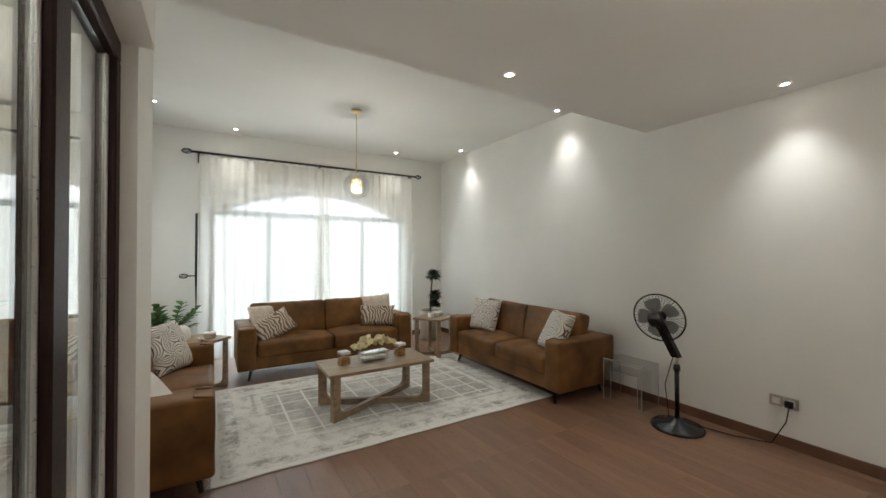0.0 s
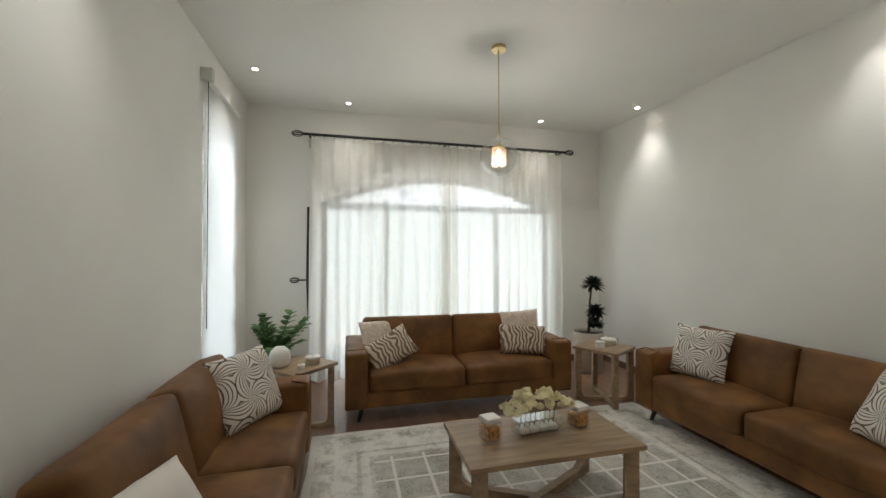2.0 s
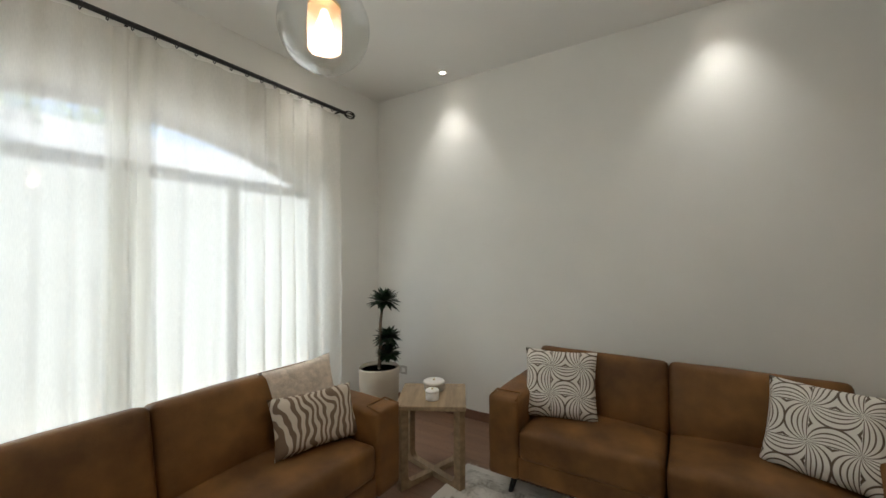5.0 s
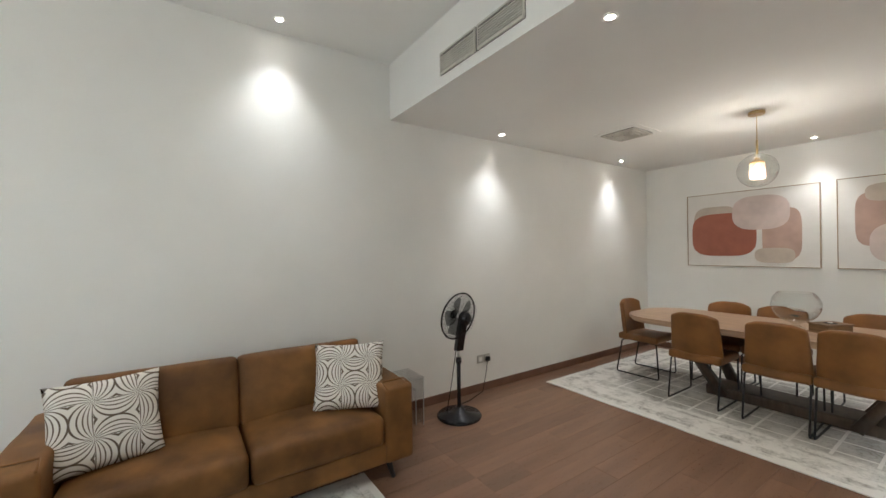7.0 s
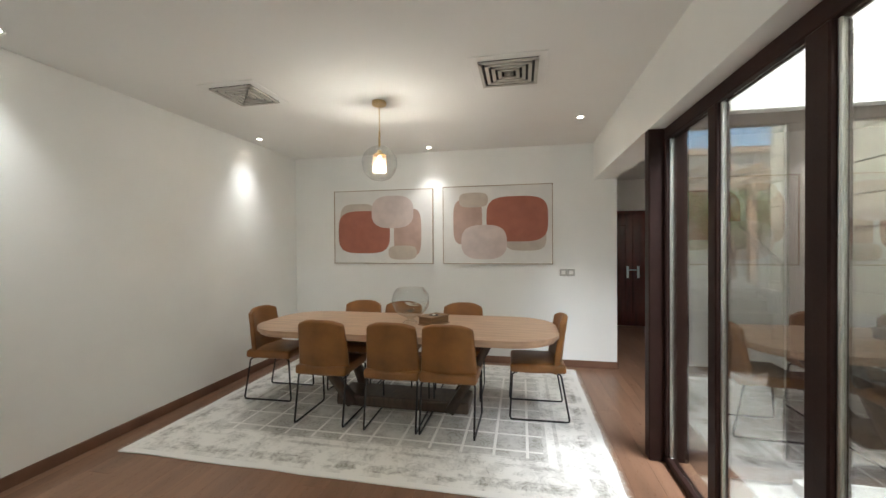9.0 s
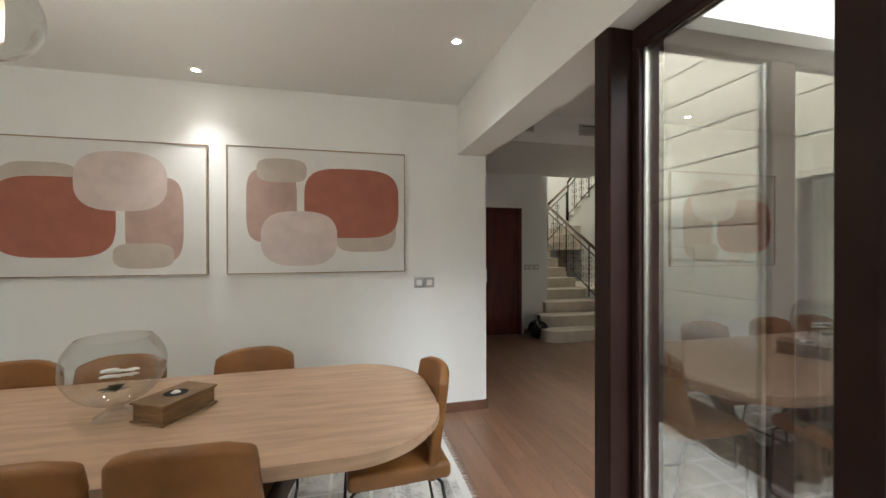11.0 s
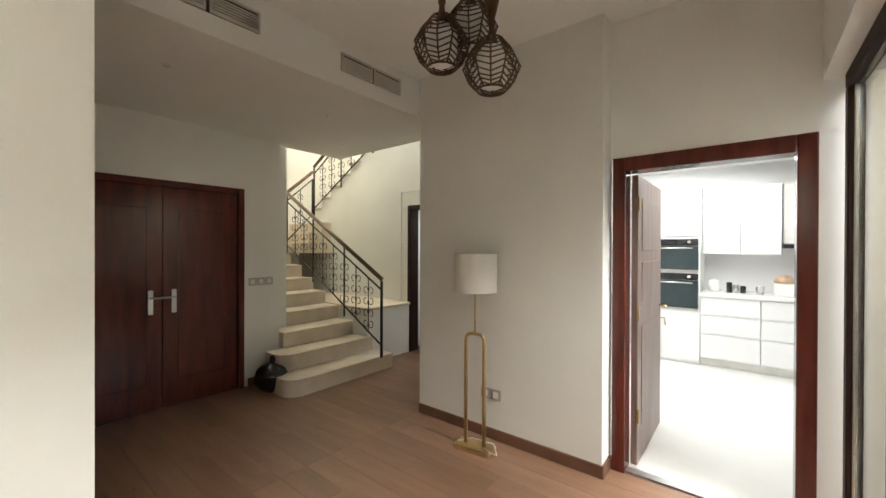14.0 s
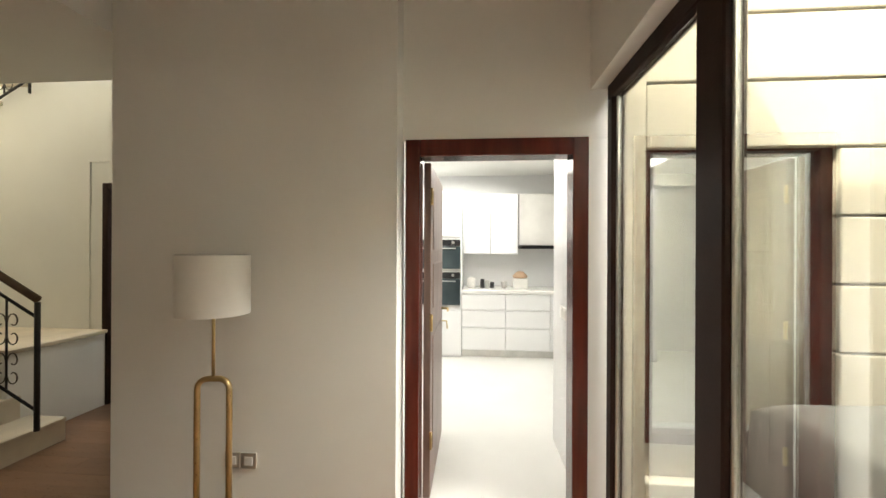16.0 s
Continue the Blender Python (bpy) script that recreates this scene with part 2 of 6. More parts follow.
def thing(name, label, category, group="", at=None, kind=""):
    ob = new(name)
    if at:
        ob.matrix_basis = at
    return tagged(ob, label, category, group, kind)


def walls(name, boxes, mat=PAINT, label="plain off-white painted plaster wall", cat="wall"):
    bm = bmesh.new()
    for b in boxes:
        add_box(bm, *b)
    return solid(name, bm, mat, label, cat, "structure")


# ---- large structure ----
EX, NY, WX, AY = 3.78, 6.33, -0.87, -2.2
walls("wall_east", [(EX, EX + 0.2, -2.4, NY + 0.2, -0.1, 3.4)])
WIN_L, WIN_R, WIN_Z, ARCH_Z = -0.05, 3.0, 2.12, 2.50


def north_wall():
    """The window wall, with a low-arched opening down to the floor."""
    bm = bmesh.new()
    add_box(bm, WX - 0.2, WIN_L, NY, NY + 0.2, -0.1, 3.4)
    add_box(bm, WIN_R, EX, NY, NY + 0.2, -0.1, 3.4)
    n = 16
    for i in range(n):
        a, b = WIN_L + (WIN_R - WIN_L) * i / n, WIN_L + (WIN_R - WIN_L) * (i + 1) / n
        m = ((a + b) / 2 - WIN_L) / (WIN_R - WIN_L) * 2 - 1
        add_box(bm, a, b, NY, NY + 0.2, WIN_Z + (ARCH_Z - WIN_Z) * (1 - m * m), 3.4)
    return solid("wall_north", bm, PAINT, "off-white wall round a wide arched garden window", "wall", "structure")


north_wall()
walls("wall_west", [(WX - 0.2, WX, 2.05, 4.98, -0.1, 3.4), (WX - 0.2, WX, 5.82, NY, -0.1, 3.4), (WX - 0.2, WX, 4.98, 5.82, 2.72, 3.4), (WX - 0.2, WX, 4.98, 5.82, -0.1, 0.12)], label="off-white wall with a tall narrow window")
walls("wall_pier", [(-0.42, -0.245, 1.84, 2.25, -0.1, 3.4)], label="off-white plaster pier beside the glass wall")
walls("wall_return", [(WX, -0.42, 2.05, 2.25, -0.1, 3.4)], label="off-white return wall behind the sofa")
walls("wall_art", [(-0.46, EX, AY - 0.2, AY, -0.1, 3.4)])
walls("beam_header", [(-0.46, -0.195, AY, 1.84, 2.28, 3.4)], label="off-white plastered beam over the glass wall", cat="beam")
walls("beam_hall_glass", [(-2.97, -0.46, -0.36, -0.14, 2.36, 3.4)], label="off-white plastered beam over the hall glass", cat="beam")
walls("wall_lamp", [(-3.0, -2.8, -2.99, -1.39, -0.1, 3.4), (-3.07, -2.97, -1.39, -0.18, 2.095, 3.4), (-3.07, -2.97, -0.372, -0.18, -0.1, 2.10)], label="off-white hall wall beside the kitchen door")
walls("wall_door", [(-2.45, -2.06, -5.05, -4.85, -0.1, 3.4), (-2.06, -0.62, -5.05, -4.85, 2.11, 3.4), (-0.62, 0.5, -5.05, -4.85, -0.1, 3.4)], label="off-white wall round the entrance door")
walls("wall_hall_east", [(0.3, 0.5, -4.85, AY - 0.2, -0.1, 3.4)])
walls("wall_stair_side", [(-2.65, -2.45, -7.6, -5.05, -0.1, 5.6)])
walls("wall_stair_south", [(-5.6, -2.65, -7.6, -7.4, -0.1, 5.6)])
walls("wall_stair_west", [(-5.6, -5.4, -7.4, -4.7, -0.1, 5.6)])
walls("wall_understair", [(-4.35, -4.2, -6.9, -4.62, -0.1, 1.9)], label="off-white wall below the upper stair flight")
walls("wall_store", [(-4.35, -4.2, -4.62, -4.5, -0.1, 3.4), (-4.35, -4.2, -4.5, -3.66, 2.1, 3.4), (-4.35, -4.2, -3.66, -2.99, -0.1, 3.4), (-4.2, -3.0, -3.1, -2.99, -0.1, 3.4)], label="off-white wall with the storeroom doorway")
walls("wall_storeroom", [(-5.6, -5.4, -4.7, -2.99, -0.1, 3.4), (-5.4, -4.35, -3.1, -2.99, -0.1, 3.4), (-5.4, -4.35, -4.7, -4.62, -0.1, 3.4)])
walls("wall_kitchen", [(-6.9, -6.75, -2.99, 1.2, -0.1, 2.8), (-6.75, -3.07, -2.99, -2.85, -0.1, 2.8), (-6.75, -3.1, 1.05, 1.2, -0.1, 2.8), (-3.9, -3.07, -0.36, -0.2, -0.1, 2.8)], KWHITE, "white kitchen wall")
walls("ceiling_living", [(WX, EX, 2.26, NY, LIVING_Z, LIVING_Z + 0.15)], CEIL, "flat white painted ceiling with recessed downlights", "ceiling")
walls("ceiling_dining", [(-0.195, EX, AY, 2.26, DINING_Z, LIVING_Z + 0.1), (-0.245, -0.195, 1.84, 2.26, DINING_Z, LIVING_Z + 0.1)], CEIL, "lowered white ceiling over the dining table", "ceiling")
walls("ceiling_hall", [(-3.0, 0.3, -3.0, -0.36, HALL_Z, HALL_Z + 0.15)], CEIL, "white hall ceiling", "ceiling")
walls("ceiling_soffit", [(-3.36, 0.3, -4.85, -3.0, SOFFIT_Z, HALL_Z + 0.15), (-3.36, -2.45, -4.95, -4.85, SOFFIT_Z, HALL_Z + 0.15)], CEIL, "lowered white hall soffit with air grilles", "ceiling")
walls("ceiling_stairwell", [(-5.6, -2.45, -7.6, -3.0, 5.6, 5.7)], CEIL, "stairwell ceiling", "ceiling")
walls("wall_stairwell_upper", [(-5.4, -2.45, -3.1, -3.0, 3.4, 5.6), (-2.45, -2.35, -4.95, -3.0, 3.4, 5.6), (-5.6, -5.4, -4.7, -3.0, 3.4, 5.6)])
# Unseen walls added above roof height to keep sun off the courtyard.
walls("wall_sun_block", [(WX - 0.2, WX, 2.05, NY + 0.2, 3.4, 6.9), (-0.46, -0.26, AY - 0.2, 2.05, 3.4, 6.9)], RENDER_OUT, "unseen cream rendered wall added above the courtyard to shade it")
walls("ceiling_kitchen", [(-6.75, -3.07, -2.85, 1.05, 2.62, 2.8)], CEIL, "white kitchen ceiling", "ceiling")
walls("kitchen_floor", [(-6.75, -3.0, -2.85, 1.05, -0.1, -0.002)], KTILE, "pale polished kitchen floor tiles", "floor")

# skirting
def skirting():
    t, h = 0.014, 0.085
    runs = [(EX - t, EX, AY, NY, ), (-0.46, EX - t, AY, AY + t), (-0.46 - t, -0.46, AY - 0.2, AY + t), (WX, WX + t, 2.25, NY), (WX + t, WIN_L, NY - t, NY), (WIN_R, EX - t, NY - t, NY),
            (-2.8, -2.8 + t, -2.99, -1.39 + t), (-2.97, -2.8, -1.39, -1.39 + t), (-2.45, -2.1, -4.85, -4.85 + t), (-4.2, -4.2 + t, -4.6, -4.5), (-4.2, -4.2 + t, -3.66, -3.1), (0.3 - t, 0.3, -4.85, -2.4), (-0.245, -0.245 + t, 1.84, 2.25)]
    for x0, x1, y0, y1 in runs:
        solid("baseboard", boxm(x0, x1, y0, y1, 0, h, 0.003, 1), SKIRT, "reddish brown wooden skirting board", "skirting", "structure")


skirting()

# glass walls
def glass_wall(name, along, fixed, start, end, top, posts, label):
    """Framed glazing: along 'y' at x = fixed, or along 'x' at y = fixed."""
    g = thing(name, label, "window", kind="structure")
    d = 0.034

    def bar(nm, a0, a1, z0, z1, mat=FRAMEBROWN, dd=d):
        b = (fixed - dd, fixed + dd, a0, a1, z0, z1) if along == 'y' else (a0, a1, fixed - dd, fixed + dd, z0, z1)
        return part(nm, boxm(*b, 0.006, 1), mat, g)
    bar("head", start, end, top - 0.08, top)
    bar("threshold", start, end, 0.0, 0.05)
    edges = [start] + [p for q in posts for p in q] + [end]
    for a, b in posts:
        bar("post", a, b, 0.05, top - 0.08)
    inner = [(posts[i][1], posts[i + 1][0]) for i in range(len(posts) - 1)]
    for a, b in inner:
        for s in (a, b - 0.007):
            bar("trim", s, s + 0.007, 0.05, top - 0.08, CHROME, 0.012)
        o = bar("pane", a + 0.005, b - 0.005, 0.05, top - 0.08, SOLAR, 0.004)
        o.visible_shadow = False
    return g


glass_wall("window_dining", 'y', -0.33, -0.165, 1.84, 2.28, [(-0.165, -0.13), (0.455, 0.54), (1.15, 1.26), (1.77, 1.84)], "dark brown framed floor-to-ceiling glass wall beside the dining table")
glass_wall("window_hall", 'x', -0.25, -2.93, -0.42, 2.36, [(-2.93, -2.86), (-2.12, -1.98), (-1.2, -1.06), (-0.46, -0.42)], "dark brown framed floor-to-ceiling glass wall along the hall")
solid("corner_post", boxm(-0.43, -0.20, -0.258, -0.165, 0, 2.29, 0.008, 1), FRAMEBROWN, "thick dark brown corner post of the glazing", "post", "structure")

# arched living window
def living_window():
    w = thing("window_living", "dark framed arched garden window with a glazed transom", "window", kind="structure")
    y = NY + 0.1
    for x in (WIN_L, 1.47, 2.2, WIN_R - 0.06, 0.72):
        part("mullion", boxm(x, x + 0.06, y - 0.03, y + 0.03, 0, 2.05, 0.004, 1), FRAMEBROWN, w)
    part("transom", boxm(WIN_L, WIN_R, y - 0.035, y + 0.035, 2.05, 2.13, 0.004, 1), FRAMEBROWN, w)
    part("sill", boxm(WIN_L, WIN_R, y - 0.05, y + 0.05, 0, 0.06, 0.004, 1), FRAMEBROWN, w)
    bm = bmesh.new()
    for i in range(24):
        def arch(u):
            m = u * 2 - 1
            return WIN_L + (WIN_R - WIN_L) * u, WIN_Z + (ARCH_Z - WIN_Z) * (1 - m * m)
        (xa, za), (xb, zb) = arch(i / 24), arch((i + 1) / 24)
        add_tube(bm, [(xa, y, za - 0.04), (xb, y, zb - 0.04)], 0.045, 6)
    part("arch_frame", bm, FRAMEBROWN, w)
    p = part("pane", boxm(WIN_L, WIN_R, y - 0.003, y + 0.003, 0.06, 2.05), GLASS, w)
    p.visible_shadow = False


living_window()


def curtain(name, x0, x1, seed, top=2.83):
    rng = random.Random(seed)
    bm = bmesh.new()
    n, rows = int((x1 - x0) / 0.012), 14
    ph = [rng.uniform(0, 6) for _ in range(4)]
    grid = []
    for j in range(rows + 1):
        v = j / rows
        z = 0.03 + (top - 0.03) * v
        row = []
        for i in range(n + 1):
            u = i / n
            x = x0 + (x1 - x0) * u
            s = u * (x1 - x0) * 40 + ph[0] + 1.9 * math.sin(u * 10 + ph[1] + 0.5 * v)
            k = math.sin(s) + 0.35 * math.sin(2 * s + 1) * (1 - v)
            amp = 0.022 + 0.026 * (1 - v) + 0.012 * math.sin(u * 11 + ph[2])
            row.append(bm.verts.new((x + 0.012 * math.sin(v * 5 + u * 20 + ph[3]) * (1 - v), 6.16 + amp * k, z)))
        grid.append(row)
    for j in range(rows):
        for i in range(n):
            f = bm.faces.new((grid[j][i], grid[j][i + 1], grid[j + 1][i + 1], grid[j + 1][i]))
            f.smooth = True
    return solid(name, bm, CURTAIN, "cream sheer voile curtain hanging in soft pleats", "curtain", group="voile curtains")


curtain("curtain", -0.16, 1.58, 3)
curtain("curtain", 1.38, 3.06, 8)


def curtain_rod():
    r = thing("curtain_rod", "black iron curtain rod with cage finials", "curtain rod")
    part("rod", tube([(-0.24, 6.16, 2.875), (3.13, 6.16, 2.875)], 0.016, 10), BLACK, r)
    for x in (-0.30, 3.19):
        bm = bmesh.new()
        for k in range(4):
            a = k * math.pi / 4
            add_tube(bm, [(x + 0.06 * math.cos(s), 6.16 + 0.035 * math.sin(s) * math.cos(a), 2.875 + 0.035 * math.sin(s) * math.sin(a)) for s in [i * math.tau / 10 for i in range(10)]], 0.004, 5, True)
        part("finial", bm, BLACK, r)
    for x in (-0.17, 1.47, 3.08):
        bm = tube([(x, 6.16, 2.875), (x, NY - 0.01, 2.86)], 0.008)
        add_box(bm, x - 0.01, x + 0.01, NY - 0.02, NY, 2.76, 2.9, 0.003, 1)
        part("bracket", bm, BLACK, r)
    for x in [i * 0.115 - 0.12 for i in range(28)]:
        part("ring", tube([(x, 6.16 + 0.022 * math.cos(a), 2.866 + 0.022 * math.sin(a)) for a in [k * math.tau / 10 for k in range(10)]], 0.0035, 5, True), BLACK, r)


curtain_rod()


def holdback():
    h = thing("curtain_holdback", "black iron curtain holdback on the wall", "holdback")
    part("bar", tube([(-0.19, NY - 0.03, 0.70), (-0.19, NY - 0.10, 1.2), (-0.19, NY - 0.03, 2.05)], [0.004, 0.016, 0.014], 8), BLACK, h)
    bm = tube([(-0.2, 6.23, 1.19), (-0.3, 6.22, 1.19)], 0.008)
    for k in range(4):
        a = k * math.pi / 4
        add_tube(bm, [(-0.33 + 0.05 * math.cos(s), 6.22 + 0.03 * math.sin(s) * math.cos(a), 1.19 + 0.03 * math.sin(s) * math.sin(a)) for s in [i * math.tau / 10 for i in range(10)]], 0.004, 5, True)
    part("finial", bm, BLACK, h)


holdback()


def roman_blind():
    w = thing("window_west", "tall narrow window closed by a white roman blind", "window", kind="structure")
    p = part("pane", boxm(WX - 0.12, WX - 0.114, 4.98, 5.82, 0.12, 2.72), GLASS, w)
    p.visible_shadow = False
    for y in (4.98, 5.77):
        part("window_frame", boxm(WX - 0.15, WX - 0.09, y, y + 0.05, 0.12, 2.72, 0.004, 1), FRAMEBROWN, w)
    b = thing("roman_blind", "white fabric roman blind lowered over a tall window", "blind")
    bm = bmesh.new()
    prev = None
    for i in range(41):
        z = 0.25 + i / 40 * 2.68
        x = WX + 0.014 + 0.012 * abs(math.sin(i / 40 * math.pi * 5))
        cur = (bm.verts.new((x, 4.93, z)), bm.verts.new((x, 5.87, z)))
        if prev:
            f = bm.faces.new((prev[0], prev[1], cur[1], cur[0]))
            f.smooth = True
        prev = cur
    part("cloth", bm, BLIND, b)
    part("headrail", boxm(WX, WX + 0.06, 4.95, 5.85, 2.90, 2.95, 0.006), WHITEPL, b)
    part("pull_cord", tube([(WX + 0.05, 4.94, 2.92), (WX + 0.05, 4.94, 0.9)], 0.0035, 6), BLACK, b)
    part("bracket", boxm(WX, WX + 0.09, 4.90, 4.96, 2.88, 2.98, 0.006), CHROME, b)


roman_blind()

# outside
def outside():
    solid("ground", boxm(-60, 60, -40, 70, -0.35, -0.12), PAVE, "pale paved ground of the courtyard and garden", "ground", "structure")
    solid("pavement", boxm(-3.0, WX - 0.2, -0.2, 6.0, -0.12, -0.04, 0.004, 1), PAVE, "pale stone courtyard paving", "paving", "structure")
    w = thing("courtyard_wall", "cream rendered house wall with horizontal grooves", "wall", kind="structure")
    for i in range(15):
        z0 = -0.12 + i * 0.36
        cuts = [(0.92, 3.4)] if 0.3 < z0 + 0.18 < 2.1 else [(-0.06, 3.4)]
        for a, b in cuts:
            part("course", boxm(-3.07, -2.985, a, b, z0, z0 + 0.345, 0.006, 1), RENDER_OUT, w)
    part("backing", boxm(-3.1, -2.985, -0.2, -0.062, -0.12, 5.3), RENDER_OUT, w)
    part("backing", boxm(-3.1, -3.07, 0.92, 3.4, -0.12, 5.3), RENDER_OUT, w)
    part("backing", boxm(-3.1, -3.07, -0.06, 0.92, 2.1, 5.3), RENDER_OUT, w)
    part("backing", boxm(-3.1, -3.07, -0.06, 0.92, -0.12, 0.42), RENDER_OUT, w)
    r = thing("courtyard_return_wall", "cream rendered wall with horizontal grooves beside the glass", "wall", kind="structure")
    for i in range(15):
        z0 = -0.12 + i * 0.36
        part("course", boxm(WX - 0.3, -0.42, 1.98, 2.05, z0, z0 + 0.345, 0.006, 1), RENDER_OUT, r)
    s = solid("garden_wall", boxm(-9, -1.2, 9.2, 9.4, -0.12, 1.9), RENDER_OUT, "cream garden boundary wall", "wall", "structure")
    # Added wall that fills the view behind the voile with even pale light.
    solid("window_backdrop", boxm(-1.2, 9, 9.0, 9.4, -0.12, 3.0), OUTWHITE, "added tall pale wall beyond the living room window, evens its glow", "wall", "structure")
    k = thing("window_kitchen", "brown framed kitchen window seen across the courtyard", "window", kind="structure")
    for b in ((-0.06, 0.0, 0.42, 2.1), (0.86, 0.92, 0.42, 2.1), (0.30, 0.37, 0.42, 2.1)):
        part("window_frame", boxm(-3.1, -3.03, b[0], b[1], b[2], b[3], 0.004, 1), FRAMEBROWN, k)
    part("window_frame", boxm(-3.1, -3.03, 0.0, 0.86, 2.03, 2.1, 0.004, 1), FRAMEBROWN, k)
    part("window_frame", boxm(-3.1, -3.03, 0.0, 0.86, 0.42, 0.48, 0.004, 1), FRAMEBROWN, k)
    p = part("pane", boxm(-3.075, -3.07, 0.0, 0.86, 0.48, 2.03), GLASS, k)
    p.visible_shadow = False

    # Cream panels behind the pane imitate its reflection of the opposite wall.
    rb = thing("roller_blind", "cream panels behind the kitchen pane, standing in for a wall's reflection", "blind")
    for i in range(4):
        part("panel", boxm(-3.135, -3.13, 0.0 + i * 0.215, 0.213 + i * 0.215, 0.5, 2.02), RENDER_OUT, rb)
    part("top_tube", tube([(-3.13, 0.0, 2.05), (-3.13, 0.86, 2.05)], 0.02, 10), WHITEPL, rb)


outside()

# ---- patterned materials ----
def nodes_of(m):
    return m.node_tree, m.node_tree.nodes["Principled BSDF"]


def swirl_cloth(name, ground, line, freq=17.0, cell=5.6):
    """Woven cloth with crescents of nested arcs."""
    m = material(name, ground, 0.85, vary=0.03, bump=0.3, bump_scale=400)
    nt, b = nodes_of(m)
    tc = nt.nodes.new("ShaderNodeTexCoord")
    sp = nt.nodes.new("ShaderNodeSeparateXYZ")
    nt.links.new(tc.outputs["Object"], sp.inputs[0])

    def mth(op, p, q=None):
        n = nt.nodes.new("ShaderNodeMath")
        n.operation = op
        for i, v in enumerate((p, q)):
            if isinstance(v, (int, float)):
                n.inputs[i].default_value = v
            elif v is not None:
                nt.links.new(v, n.inputs[i])
        return n.outputs[0]
    # arcs strung between the corners of a lattice, turning like pinwheels
    u = mth('ADD', mth('MULTIPLY', sp.outputs[0], cell), 40.3)
    w = mth('ADD', mth('MULTIPLY', sp.outputs[1], cell), 40.4)
    odd = mth('MODULO', mth('ADD', mth('FLOOR', u), mth('FLOOR', w)), 2.0)
    fu, fw = mth('FRACT', u), mth('FRACT', w)
    even = mth('SUBTRACT', 1.0, odd)
    along = mth('ADD', mth('MULTIPLY', fu, even), mth('MULTIPLY', fw, odd))
    across = mth('ADD', mth('MULTIPLY', fw, even), mth('MULTIPLY', fu, odd))
    rise = mth('MINIMUM', across, mth('SUBTRACT', 1.0, across))
    bow = mth('ADD', mth('ARCTAN2', rise, along), mth('ARCTAN2', rise, mth('SUBTRACT', 1.0, along)))
    wave = mth('SINE', mth('MULTIPLY', bow, freq))
    sn = wave.node
    mr = nt.nodes.new("ShaderNodeMapRange")
    mr.inputs["From Min"].default_value, mr.inputs["From Max"].default_value = 0.4, 0.8
    nt.links.new(sn.outputs[0], mr.inputs[0])
    mx = nt.nodes.new("ShaderNodeMix")
    mx.data_type = 'RGBA'
    mx.inputs["A"].default_value, mx.inputs["B"].default_value = (*ground, 1), (*line, 1)
    nt.links.new(mr.outputs[0], mx.inputs["Factor"])
    nt.links.new(mx.outputs["Result"], b.inputs["Base Color"])
    return m


def zebra_cloth(name, ground, line):
    m = material(name, ground, 0.85, bump=0.3, bump_scale=400)
    nt, b = nodes_of(m)
    tc = nt.nodes.new("ShaderNodeTexCoord")
    wv = nt.nodes.new("ShaderNodeTexWave")
    wv.inputs["Scale"].default_value, wv.inputs["Distortion"].default_value = 7.0, 13.0
    wv.inputs["Detail"].default_value, wv.inputs["Detail Scale"].default_value = 1.0, 1.0
    nt.links.new(tc.outputs["Object"], wv.inputs["Vector"])
    mr = nt.nodes.new("ShaderNodeMapRange")
    mr.inputs["From Min"].default_value, mr.inputs["From Max"].default_value = 0.45, 0.6
    nt.links.new(wv.outputs["Fac"], mr.inputs[0])
    mx = nt.nodes.new("ShaderNodeMix")
    mx.data_type = 'RGBA'
    mx.inputs["A"].default_value, mx.inputs["B"].default_value = (*ground, 1), (*line, 1)
    nt.links.new(mr.outputs[0], mx.inputs["Factor"])
    nt.links.new(mx.outputs["Result"], b.inputs["Base Color"])
    return m


